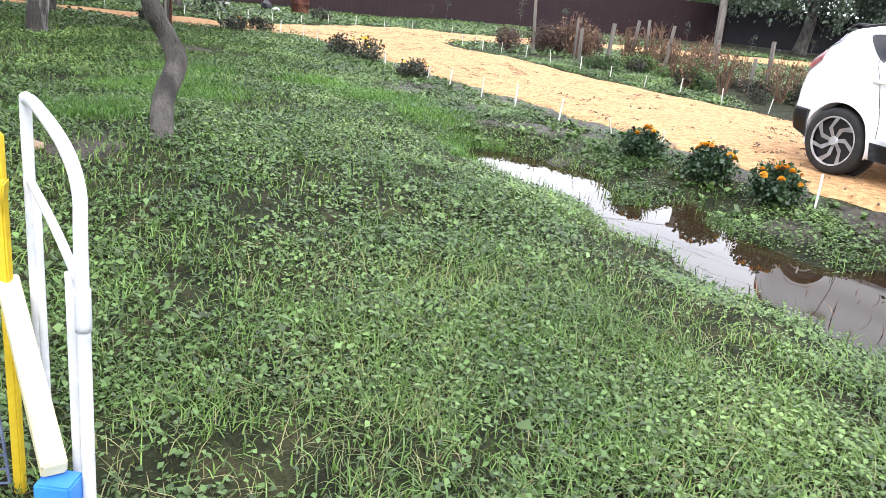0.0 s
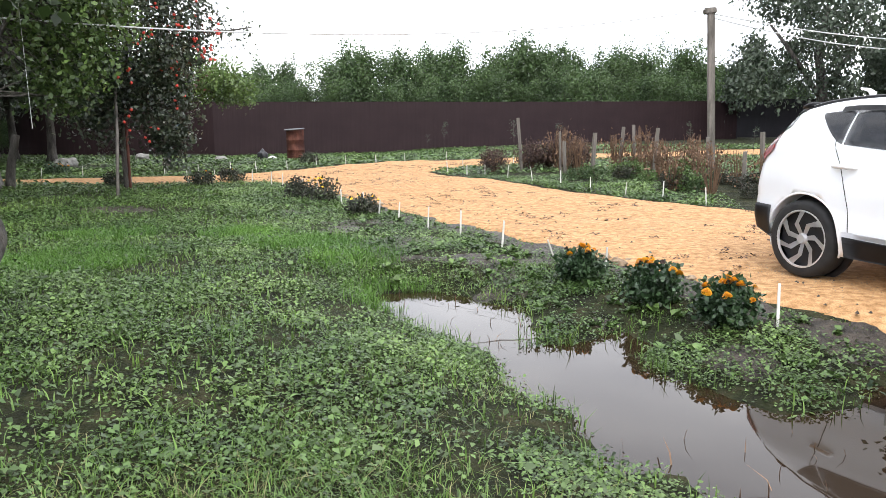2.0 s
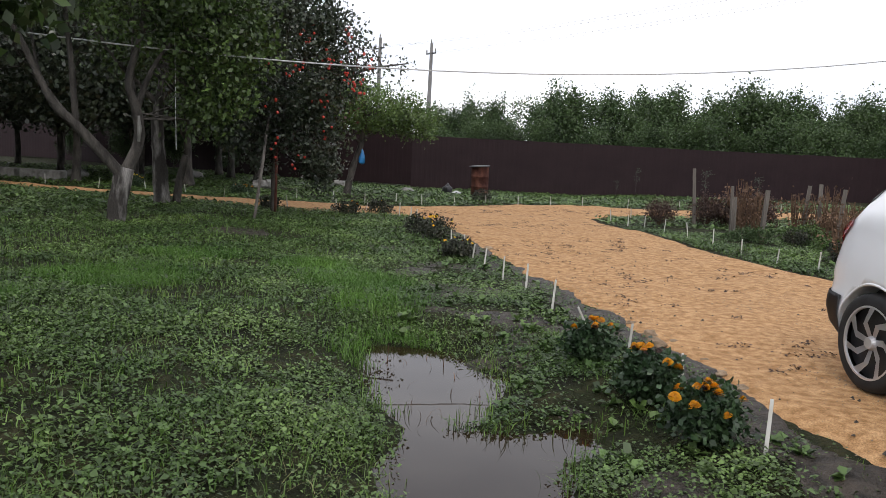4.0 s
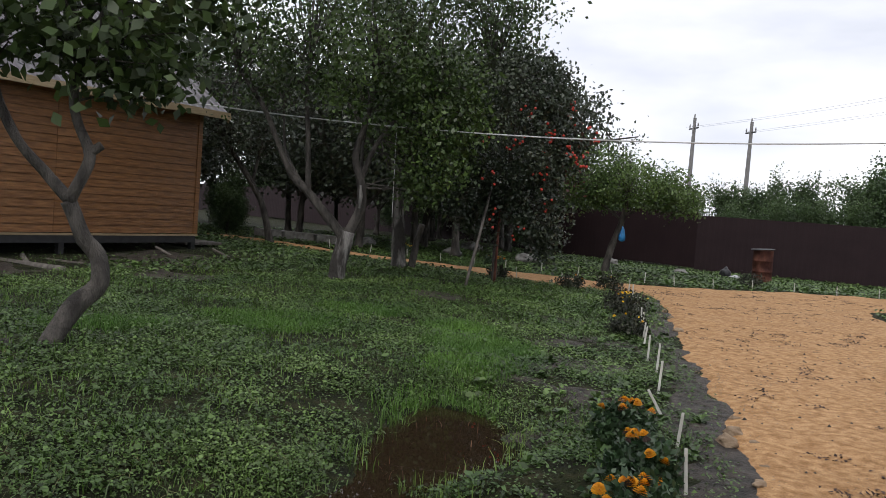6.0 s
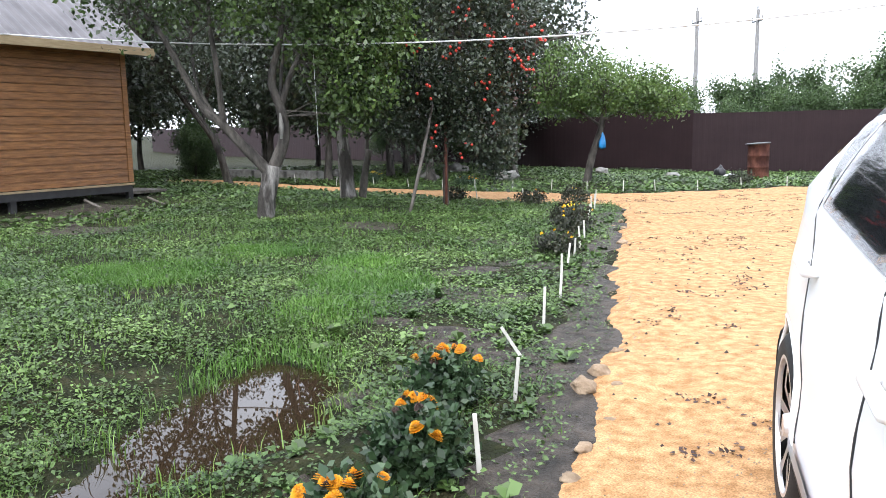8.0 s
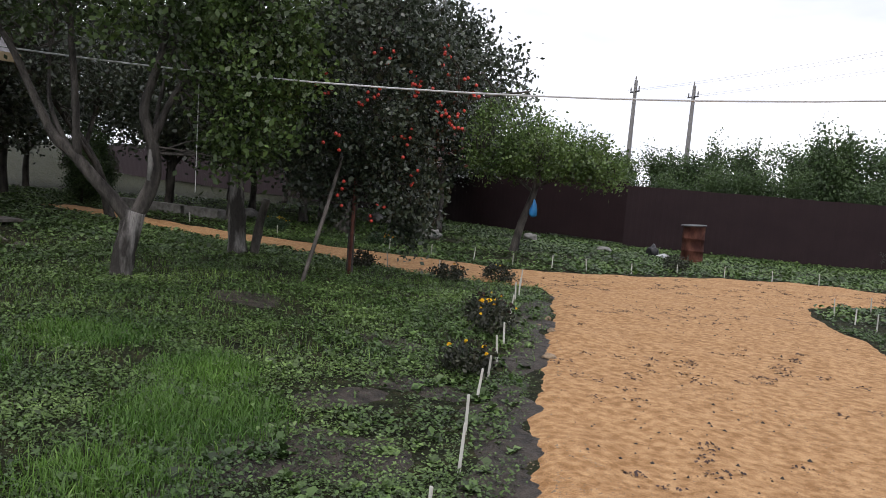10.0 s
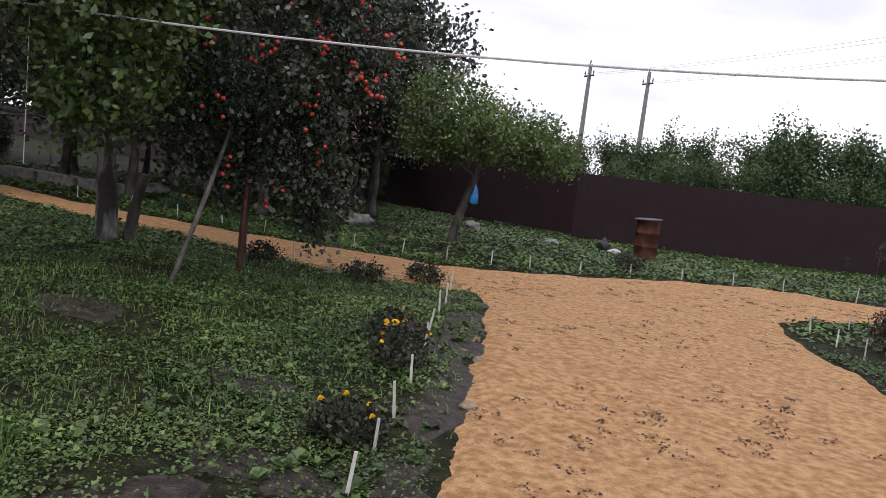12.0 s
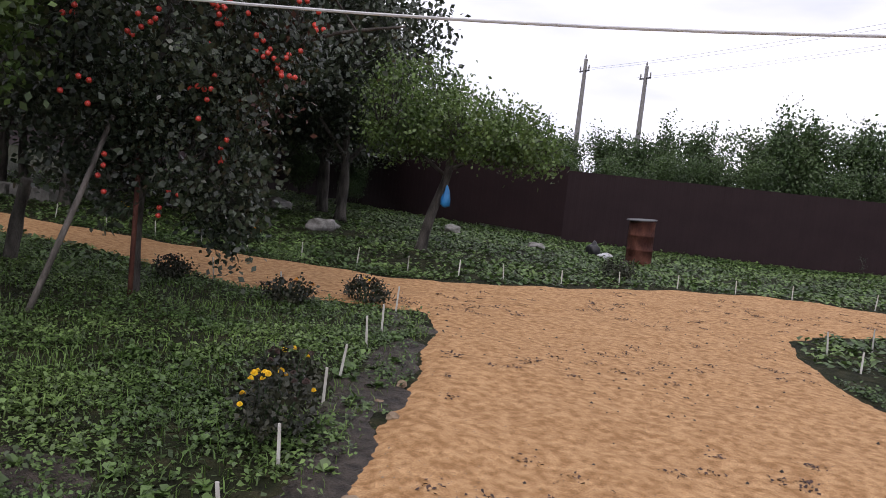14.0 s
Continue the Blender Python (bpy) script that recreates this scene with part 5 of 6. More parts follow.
def far_house():
    ob = empty("far_house", (27.5, 41, 0), -10)
    bm = bmesh.new()
    box(bm, (9, 8, 3.2), pose(0, 0, 1.6), 0.01)
    part("wall", bm, M_FENCE, ob)
    bm = bmesh.new()
    v = [bm.verts.new(p) for p in ((-5, -4.5, 3), (5, -4.5, 3), (5, 4.5, 3), (-5, 4.5, 3), (-2.2, 0, 6.8), (5, 0, 6.8))]
    for f in ((0, 1, 5, 4), (2, 3, 4, 5), (3, 0, 4), (1, 2, 5), (3, 2, 1, 0)):
        bm.faces.new([v[i] for i in f])
    part("roof", bm, M_METAL, ob, "dark hipped roof")
    return tagged(ob, "dark house with a hipped roof beyond the fence", "house")


far_house()

# ---- props of the young tree ----
bm = bmesh.new()
tube(bm, [(-5.37, 13.28, -0.02), (-5.6, 13.76, 1.0), (-5.78, 14.1, 1.75)], [0.028, 0.026, 0.022], 8, 0.1)
tagged(part("prop_stick", bm, M_WOOD, smooth=True), "leaning grey wooden stick propping the young tree", "stick")
bm = bmesh.new()
tube(bm, [(-5.8, 14.37, -0.02), (-5.8, 14.38, 1.5)], [0.024, 0.024], 10)
tagged(part("rusty_pipe", bm, M_RUST, smooth=True), "upright rusty pipe beside the young tree", "pipe")
# red fruit
bm = bmesh.new()
bmesh.ops.create_icosphere(bm, subdivisions=2, radius=0.026)
FRUIT = bpy.data.meshes.new("crab_apple")
bm.to_mesh(FRUIT)
bm.free()
FRUIT.materials.append(M_APPLE)
FRUIT.polygons.foreach_set("use_smooth", [True] * len(FRUIT.polygons))
crab = bpy.data.objects["crab_apple_tree"]
rz = random.Random(31)
for c, n in (((-4.75, 14.55, 2.75), 13), ((-4.55, 14.9, 2.5), 9), ((-4.45, 15.1, 2.35), 9), ((-4.8, 14.5, 2.05), 7), ((-5.0, 14.0, 2.6), 7), ((-4.4, 15.3, 2.8), 8), ((-5.1, 13.6, 1.9), 4), ((-5.3, 13.9, 1.2), 4), ((-5.2, 14.5, 1.0), 4), ((-4.9, 14.2, 3.1), 8), ((-4.6, 15.0, 3.2), 8), ((-5.3, 13.5, 2.7), 5), ((-4.9, 14.8, 1.6), 4)):
    for k in range(n):
        f = new("crab_apple", FRUIT)
        f.parent = crab
        f.location = (c[0] + rz.gauss(0, 0.07), c[1] + rz.gauss(0, 0.07), c[2] + rz.gauss(0, 0.1))


# ---- blue tarpaulin over a wood pile ----
def tarp_height(X, Y):
    """A pile with a long flat crest and steep sides, creased where the sheet hangs."""
    rr = np.maximum(np.abs(X) / 0.98, np.abs(Y) / 1.04)
    crest = 1.30 - 0.22 * np.clip((Y - 0.3) / 0.9, 0, 1) - 0.20 * np.clip((-Y - 0.5) / 0.7, 0, 1)
    h = crest * np.clip(1 - rr ** 4.5, 0, 1) ** 0.55
    w = 1.6 * np.abs(((Y * 2.1 + X * 0.9 + 0.35 * np.sin(X * 3)) % 1) - 0.5) - 0.4
    w2 = 1.6 * np.abs(((X * 2.6 - Y * 1.3 + 0.3 * np.sin(Y * 4)) % 1) - 0.5) - 0.4
    crease = 0.24 * w * np.clip(rr, 0.3, 1) + 0.17 * w2 - 0.09 * np.abs(bumpy(X, Y, 4, 41)) - 0.07 * np.abs(bumpy(X, Y, 8, 42)) - 0.03 * np.abs(bumpy(X, Y, 16, 43)) + 0.08
    return np.maximum(h + crease * np.clip(h * 3, 0, 1), 0.012)


def tarp():
    ob = empty("tarpaulin", (-7.85, 4.56, 0.06), 8)
    X, Y = np.meshgrid(np.linspace(-1.02, 1.02, 90), np.linspace(-1.08, 1.08, 110))
    Z = tarp_height(X, Y)
    k = 1 + 0.10 * np.clip(1.2 - Z, 0, 1) * (np.abs(np.maximum(np.abs(X), np.abs(Y) * 0.8)) > 0.8) + 0.035 * bumpy(X * 2 + Z, Y * 2, 5, 44)
    ang_ = np.arctan2(Y, X)
    flute = np.abs((ang_ * 1.75 + 0.35 * Z + 0.25 * np.sin(3 * ang_)) % 1 - 0.5) * 2 - 0.5
    flute2 = np.abs((ang_ * 3.9 - 0.9 * Z) % 1 - 0.5) * 2 - 0.5
    k = k + (0.06 * flute + 0.05 * flute2) * np.clip(1.35 - Z, 0, 1)
    idx = np.arange(X.size).reshape(X.shape)
    F = np.stack([idx[:-1, :-1], idx[:-1, 1:], idx[1:, 1:], idx[1:, :-1]], -1).reshape(-1, 4)
    raw("sheet", np.stack([(X * k).ravel(), (Y * k).ravel(), Z.ravel()], -1), F, M_TARP, ob, smooth=True)
    # folded hem along the sheet's edge
    PX, PY = X * k, Y * k
    rim = [(0, j) for j in range(0, 90, 3)] + [(i, 89) for i in range(0, 110, 3)] + [(109, j) for j in range(89, 0, -3)] + [(i, 0) for i in range(109, 0, -3)]
    bm = bmesh.new()
    tube(bm, [Vector((PX[i, j], PY[i, j], Z[i, j] + 0.004)) for i, j in rim], [0.012] * len(rim), 6)
    part("hem", bm, M_TARP, ob, "rolled blue hem", smooth=True)
    return tagged(ob, "crumpled blue tarpaulin over a firewood pile", "tarpaulin")


tarp()


def log(p, q, r, label="short log with rough brown bark", group="logs"):
    bm = bmesh.new()
    p, q = Vector(p), Vector(q)
    tube(bm, [p, p.lerp(q, 0.35) + Vector((0, 0, 0.01)), p.lerp(q, 0.7), q], [r, r * 1.06, r * 0.95, r * 0.9], 10, 0.2)
    return tagged(part("log", bm, M_BARKLOG, smooth=True), label, "log", group)


for x, y, dx, dy, r in ((0.25, -0.75, 0.05, 0.34, 0.04), (0.62, -0.7, 0.04, 0.42, 0.035), (0.2, -0.1, -0.12, 0.3, 0.045), (0.74, 0.78, 0.0, 0.2, 0.045), (0.8, 0.35, 0.03, 0.16, 0.05)):
    c8, s8 = math.cos(radians(8)), math.sin(radians(8))
    z0, z1 = float(tarp_height(np.array(x), np.array(y))), float(tarp_height(np.array(x + dx), np.array(y + dy)))
    log((-7.85 + c8 * x - s8 * y, 4.56 + s8 * x + c8 * y, z0 + r * 0.7 + 0.05), (-7.85 + c8 * (x + dx) - s8 * (y + dy), 4.56 + s8 * (x + dx) + c8 * (y + dy), z1 + r * 0.7 + 0.05), r, "dark log weighing down the tarpaulin")
for p, q, r in (((-8.0, 6.1, 0.08), (-7.6, 5.75, 0.09), 0.09), ((-8.1, 6.0, 0.25), (-7.7, 5.7, 0.26), 0.085), ((-8.3, 6.0, 0.42), (-7.85, 5.65, 0.42), 0.08), ((-7.9, 6.35, 0.07), (-7.5, 6.0, 0.07), 0.07), ((-8.3, 3.0, 0.1), (-7.8, 2.4, 0.1), 0.1), ((-8.4, 3.0, 0.3), (-7.9, 2.4, 0.3), 0.1), ((-8.5, 2.7, 0.5), (-7.7, 2.2, 0.95), 0.07)):
    log(p, q, r)
for p, q, r in (((-9.0, 7.6, 0.06), (-7.3, 8.75, 0.03), 0.035), ((-8.8, 6.9, 0.05), (-7.6, 7.5, 0.05), 0.06), ((-9.3, 7.3, 0.1), (-8.4, 7.2, 0.06), 0.04), ((-9.8, 9.6, 0.25), (-9.3, 9.9, 0.03), 0.025), ((-9.6, 10.6, 0.25), (-8.9, 10.9, 0.03), 0.02)):
    bm = bmesh.new()
    tube(bm, [p, Vector(p).lerp(Vector(q), 0.5), q], r, 8, 0.1)
    tagged(part("old_plank", bm, M_WOOD, smooth=True), "grey weathered pole lying beside the house", "wood", "wood scraps")


# ---- stones and clods ----
def rock(name, x, y, s, material, label, seed, group, category="stone"):
    bm = bmesh.new()
    bmesh.ops.create_icosphere(bm, subdivisions=3, radius=1)
    for v in bm.verts:
        v.co *= 1 + 0.45 * noise.noise(v.co * 1.5 + Vector((seed, 0, 0))) + 0.07 * noise.noise(v.co * 4 + Vector((0, seed, 0)))
        v.co = Vector((v.co.x * s[0], v.co.y * s[1], v.co.z * s[2]))
    ob = part(name, bm, material, smooth=True)
    ob.matrix_basis = pose(x, y, ground_z(x, y) + s[2] * 0.5, 0, 0, seed * 47)
    return tagged(ob, label, category, group)


for k, (x, y, s) in enumerate([(-16.9, 23.6, 0.42), (-11.8, 21.3, 0.36), (-12.2, 25.8, 0.3), (-13.2, 19.6, 0.3), (-9.5, 25.8, 0.22), (-16, 18.4, 0.35)]):
    rock("boulder", x, y, (s, s * 0.7, s * 0.5), M_STONE, "pale grey boulder in the grass", k + 1, "boulders")
for k, (x, y, s) in enumerate([(2.05, 9.05, 0.075), (1.95, 9.3, 0.065), (2.15, 9.2, 0.045), (2.6, 8.45, 0.05), (2.75, 8.2, 0.045), (-1.18, 13.33, 0.07), (3.7, 7.3, 0.06), (4.0, 6.8, 0.05), (2.45, 8.8, 0.035), (1.7, 9.75, 0.04), (4.9, 13.2, 0.09), (-2.5, 14.9, 0.05), (-2.0, 14.35, 0.045), (-2.3, 14.5, 0.03), (3.55, 6.6, 0.05), (-2.35, 5.35, 0.06)]):
    rock("clod", x, y, (s, s * 0.8, s * 0.6), M_SANDSTONE, "lump of clay at the edge of the drive", k + 11, "clay lumps")
# white block row and sack beyond the path by the house, rag by the drum, bag on the tree
for k in range(3):
    bm = bmesh.new()
    box(bm, (1.15, 0.3, 0.28), pose(0, 0, 0.14), 0.02)
    b = tagged(part("kerb_block", bm, M_STONE), "pale concrete block lying in the grass", "block", "concrete blocks")
    b.matrix_basis = pose(-17.6 + 1.2 * k, 15.9 + 0.42 * k, 0, 0, 0, 20)
rock("rag", -8.05, 26.5, (0.3, 0.14, 0.1), M_WHITEPAINT, "crumpled white rag on the grass", 71, "", "rag")
rock("black_bag", -8.35, 26.45, (0.16, 0.14, 0.22), M_TRIMBLACK, "crumpled black bag on the grass", 73, "", "bag")
bm = bmesh.new()
pts = [((0, 0, 0.52), 0.012), ((0.01, 0, 0.42), 0.02), ((0.02, 0.01, 0.3), 0.05), ((0.03, 0, 0.16), 0.085), ((0.02, 0, 0.04), 0.08), ((0.0, 0, 0.0), 0.03)]
tube(bm, [p for p, _ in pts], [r for _, r in pts], 12, 0.5)
b = tagged(part("blue_bag", bm, M_BLUE, smooth=True), "blue plastic bag hanging on the tree trunk", "bag")
b.matrix_basis = pose(-8.75, 21.75, 0.8)
# hose hanging in the old apple tree, rag on its fork
cable("hanging_cord", (-5.75, 11.9, 2.9), (-5.72, 11.92, 1.15), -0.05, 0.005, M_CABLE, "pale cord hanging from the apple tree")
bm = bmesh.new()
tube(bm, [(-5.98, 11.45, 1.62), (-5.97, 11.46, 1.45), (-5.98, 11.45, 1.25)], [0.012, 0.03, 0.02], 8, 0.5)
tagged(part("white_rag", bm, M_STONE, smooth=True), "white rag tied to the apple trunk", "rag")


# ---- playground frame at the start ----
def play_frame():
    ob = empty("play_bench", (0.850, 0.231, -0.026), 4.24)

    def bar(name, pts, r, material, label=""):
        bm = bmesh.new()
        tube(bm, smooth_line(pts, 5), r, 12)
        part(name, bm, material, ob, label, smooth=True)
    bar("rail", [(-0.775, 1.9, 0.0), (-0.775, 1.9, 0.5), (-0.775, 1.9, 0.86), (-0.785, 1.92, 0.96), (-0.84, 1.98, 1.02), (-0.98, 2.15, 1.045), (-1.05, 2.235, 1.04), (-1.066, 2.255, 1.0), (-1.066, 2.255, 0.6), (-1.066, 2.255, 0.0)], 0.0125, M_WHITEPAINT, "bent white-painted tube")
    bar("collar", [(-0.775, 1.9, 0.705), (-0.775, 1.9, 0.785)], 0.0148, M_WHITEPAINT)
    bar("crossbar", [(-0.78, 1.905, 0.79), (-0.92, 2.08, 0.83), (-1.06, 2.25, 0.86)], 0.009, M_WHITEPAINT)
    bar("upright", [(-0.815, 1.935, 0.0), (-0.815, 1.935, 0.8)], 0.009, M_WHITEPAINT)
    bar("upright", [(-1.03, 2.215, 0.0), (-1.03, 2.215, 0.85)], 0.009, M_WHITEPAINT)
    for a, b, s, material, name in (((-0.825, 1.87, 0.425), (-1.14, 2.27, 0.615), (0.023, 0.018), M_CREAM, "seat_board"), ((-0.82, 1.875, 0.0), (-0.82, 1.875, 0.405), (0.035, 0.03), M_BLUEPAINT, "blue_leg"),
                                  ((-0.83, 1.865, 0.315), (-1.6, 1.62, 0.315), (0.03, 0.03), M_BLUEPAINT, "blue_beam"), ((-1.13, 2.25, 0.0), (-1.13, 2.25, 0.96), (0.012, 0.012), M_YELLOW, "yellow_post"), ((-1.11, 2.24, 0.84), (-1.5, 2.1, 0.88), (0.03, 0.02), M_YELLOW, "yellow_beam"),
                                  ((-1.14, 2.25, 0.93), (-1.5, 2.1, 1.0), (0.035, 0.012), M_CREAM, "back_board")):
        a, b = Vector(a), Vector(b)
        bm = bmesh.new()
        box(bm, (s[0] * 2, s[1] * 2, (b - a).length), Matrix.Translation((a + b) / 2) @ (b - a).to_track_quat("Z", "Y").to_matrix().to_4x4(), 0.004)
        part(name, bm, material, ob)
    bm = bmesh.new()
    for k in range(16):
        u = k / 15
        tube(bm, [Vector((-0.9, 1.85, 0.40)).lerp(Vector((-1.16, 2.2, 0.58)), u), Vector((-1.5, 1.66, 0.40)).lerp(Vector((-1.6, 2.0, 0.58)), u)], 0.003, 4)
        tube(bm, [Vector((-0.9, 1.85, 0.40)).lerp(Vector((-1.5, 1.66, 0.40)), u), Vector((-1.16, 2.2, 0.58)).lerp(Vector((-1.6, 2.0, 0.58)), u)], 0.003, 4)
    part("net", bm, M_NET, ob, "dark knotted net seat")
    return tagged(ob, "playground seat of white tube with yellow and blue boards", "playground seat")


play_frame()


# ---- grass, weeds, and litter ----
WALK = [(0.5, 0.9), (1.3, 1.7), (2.2, 2.5), (3.2, 3.3), (4.2, 4.2), (4.9, 5.2), (4.7, 6.1), (3.9, 7.1), (3.1, 7.9), (2.2, 9.1), (1.4, 11)]
LUSH = [((0.15, 8.2), 0.5), ((-0.5, 8.9), 0.5), ((-1.2, 9.7), 0.75), ((-2.9, 8.4), 0.9), ((-2.8, 6.8), 0.7), ((-2.0, 10.3), 0.6), ((-3.4, 9.9), 0.7)]


def lawn(X, Y):
    """How thickly plants grow: 0 on sand, mud and water, less on bare spots."""
    d = np.clip((-sand_in(X, Y) - 0.03) / 0.10, 0, 1)
    d *= np.clip((-puddle_in(X, Y) + 0.10) / 0.22, 0, 1)
    bare = np.max([r - np.hypot(X - c[0], Y - c[1]) for c, r in BARE], 0)
    d *= np.clip(1 - 0.72 * np.clip((bare + 0.1 * bumpy(X, Y, 5, 51)) / 0.2, 0, 1), 0.1, 1)
    d *= np.clip(1 - 0.55 * np.clip(signed(mud_poly, X, Y) / 0.15 + 0.6, 0, 1), 0, 1)
    # thinner strip of soil between puddle and drive
    strip = np.clip((sand_in(X, Y) + 2.0) / 0.6, 0, 1) * (Y > 5.5) * (X > -3.5)
    d *= 1 - 0.2 * strip
    d *= np.clip(1.3 + 0.9 * bumpy(X, Y, 3.3, 67) + 0.5 * bumpy(X, Y, 9, 68), 0.3, 1)
    u, v = (X + 8.95) * 0.94 + (Y - 6.17) * 0.342, -(X + 8.95) * 0.342 + (Y - 6.17) * 0.94
    d *= np.where((u < 0.4) & (v > -0.3) & (v < 5.6), 0.02, np.where((u < 1.7 + 0.5 * bumpy(X, Y, 2, 57)) & (v > -0.2) & (v < 5.8), 0.12, 1))
    return d


def away(X, Y):
    return np.min([np.hypot(X - a, Y - b) for a, b in WALK], 0)


def sow(n_m2, x0, x1, y0, y1, rng, cover):
    n = int(n_m2 * (x1 - x0) * (y1 - y0))
    X, Y = rng.uniform(x0, x1, n), rng.uniform(y0, y1, n)
    ok = rng.uniform(0, 1, n) < cover(X, Y)
    X, Y = X[ok], Y[ok]
    return X, Y, height(X, Y)


def leaves_at(X, Y, Z, size, rng, rise, tilt):
    """One small broad leaf each, mostly facing up."""
    n = len(X)
    a = rng.uniform(0, 6.283, n)
    t = rng.normal(tilt, 0.35, n)
    d = np.stack([np.cos(a) * np.cos(t), np.sin(a) * np.cos(t), np.sin(t)], -1)
    s = np.stack([-np.sin(a), np.cos(a), rng.normal(0, 0.3, n)], -1)
    P = np.stack([X, Y, Z + rise * rng.uniform(0.05, 1, n) ** 1.3], -1)
    L = (size * rng.uniform(0.55, 1.3, n))[:, None]
    up = np.array([0, 0, 1.0])
    V = np.stack([P, P + d * L * 0.55 + s * L * 0.36 + up * L * 0.06, P + d * L - up * L * 0.15, P + d * L * 0.55 - s * L * 0.36 + up * L * 0.06], 1)
    return V.reshape(-1, 3), np.arange(4 * n).reshape(-1, 4)


def blades_at(X, Y, Z, h, w, rng, lean=0.35):
    """Grass blades, bent, each of a quad and a tip."""
    n = len(X)
    a = rng.uniform(0, 6.283, n)
    L = (h * rng.uniform(0.5, 1.3, n))
    k = np.abs(rng.normal(0, lean, n)) * L
    c, s = np.cos(a), np.sin(a)
    W = w * rng.uniform(0.7, 1.3, n)
    b = np.stack([X, Y, Z - 0.005], -1)
    m = b + np.stack([c * k * 0.35, s * k * 0.35, L * 0.6], -1)
    t = b + np.stack([c * k * 1.2, s * k * 1.2, L * 0.95], -1)
    sd = np.stack([-s * W, c * W, 0 * W], -1)
    V = np.stack([b - sd, b + sd, m + sd * 0.8, m - sd * 0.8, t], 1).reshape(-1, 3)
    i = np.arange(n)[:, None] * 5
    F = np.concatenate([i + [0, 1, 2], i + [0, 2, 3], i + [3, 2, 4]])
    return V, F


rng = np.random.default_rng(17)
lush = lambda X, Y: np.clip(np.max([r - np.hypot(X - c[0], Y - c[1]) for c, r in LUSH], 0) / 0.35 + 0.4 * bumpy(X, Y, 2.2, 61), 0, 1)
meadow = lambda X, Y: np.clip((5.3 - Y - 0.25 * np.abs(X)) / 1.5 + 0.3 * bumpy(X, Y, 2, 66), 0, 1)
patchy = lambda X, Y: np.clip(0.55 + 0.6 * bumpy(X, Y, 2.3, 62) + 0.45 * bumpy(X, Y, 8, 63), 0.06, 1)


def stuff(name, V, F, material, label, category):
    return tagged(raw(name, V, F, material), label, category, kind="stuff")


# low broad-leaved weeds: close, middle, far
X, Y, Z = sow(7800, -4.2, 5.4, 0.4, 12.5, rng, lambda X, Y: lawn(X, Y) * patchy(X, Y) * (1 - 0.8 * lush(X, Y)) * (1 - 0.45 * meadow(X, Y)) * np.clip(1.25 - away(X, Y) / 5, 0.15, 1))
stuff("weeds", *leaves_at(X, Y, Z, 0.024, rng, 0.055, 0.2), M_WEED, "low broad-leaved weeds covering the lawn", "weeds")
X, Y, Z = sow(2300, -12, 4, 3, 19, rng, lambda X, Y: lawn(X, Y) * patchy(X, Y) * (1 - 0.6 * lush(X, Y)) * np.clip((away(X, Y) - 2) / 3, 0, 1))
stuff("weeds", *leaves_at(X, Y, Z, 0.038, rng, 0.06, 0.2), M_WEED, "low broad-leaved weeds covering the lawn", "weeds")
X, Y, Z = sow(260, -24, 11, 8, 35, rng, lambda X, Y: np.clip((-sand_in(X, Y) - 0.05) / 0.2, 0, 1) * (away(X, Y) > 9) * np.clip(0.8 + 0.4 * bumpy(X, Y, 1.5, 64), 0.1, 1) * (Y < 29.8 + np.where(X < -11.6, 0, 0.67 * (X + 11.6)) + 1) * np.where((X < -8.6) & (Y < 11.2) & (Y > 5.4), 0.03, 1))
stuff("weeds", *leaves_at(X, Y, Z, 0.09, rng, 0.06, 0.15), M_WEED, "weeds and grass beyond the drive", "weeds")
X, Y, Z = sow(1900, -5, 3.6, 5.6, 17, rng, lambda X, Y: np.clip((sand_in(X, Y) + 2.1) / 0.5, 0, 1) * np.clip((-sand_in(X, Y) - 0.12) / 0.1, 0, 1) * np.clip(-puddle_in(X, Y) * 6, 0, 1) * np.clip(0.12 + 0.75 * bumpy(X, Y, 4.2, 65) + 0.5 * bumpy(X, Y, 11, 69), 0.02, 1) * (1 - 0.7 * lush(X, Y)) * (X > -5))
stuff("weeds", *leaves_at(X, Y, Z, 0.036, rng, 0.05, 0.3), M_WEED, "scattered weeds on the soil beside the drive", "weeds")
# grass: fine blades all over, lush patches, tufts at the water's edge
tuft = lambda X, Y: np.clip(0.25 + 0.6 * bumpy(X, Y, 1.9, 71) + 0.4 * bumpy(X, Y, 5, 72), 0.04, 1)
X, Y, Z = sow(7600, -3.2, 5.2, 0.4, 9, rng, lambda X, Y: lawn(X, Y) * np.clip(tuft(X, Y) * 0.7 + 0.75 * meadow(X, Y) * patchy(X + 3, Y), 0, 1) * np.clip(1.2 - away(X, Y) / 4, 0.08, 1))
stuff("grass", *blades_at(X, Y, Z, 0.048, 0.0027, rng, 1.3), M_GRASS, "soft tufts of lawn grass", "grass")
X, Y, Z = sow(4600, -4.5, 2.2, 3.8, 11.6, rng, lambda X, Y: lush(X, Y) * np.clip((-puddle_in(X, Y) + 0.1) / 0.15, 0, 1) * np.clip((-sand_in(X, Y) - 0.8) / 0.3, 0, 1))
stuff("fresh_grass", *blades_at(X, Y, Z, 0.075, 0.0029, rng, 0.7), M_BRIGHT, "patches of fresh bright green grass", "grass")
X, Y, Z = sow(500, -10, 3, 3, 17, rng, lambda X, Y: lawn(X, Y) * np.clip((away(X, Y) - 2) / 3, 0, 1))
stuff("grass", *blades_at(X, Y, Z, 0.07, 0.004, rng, 0.8), M_GRASS, "lawn grass under the trees", "grass")
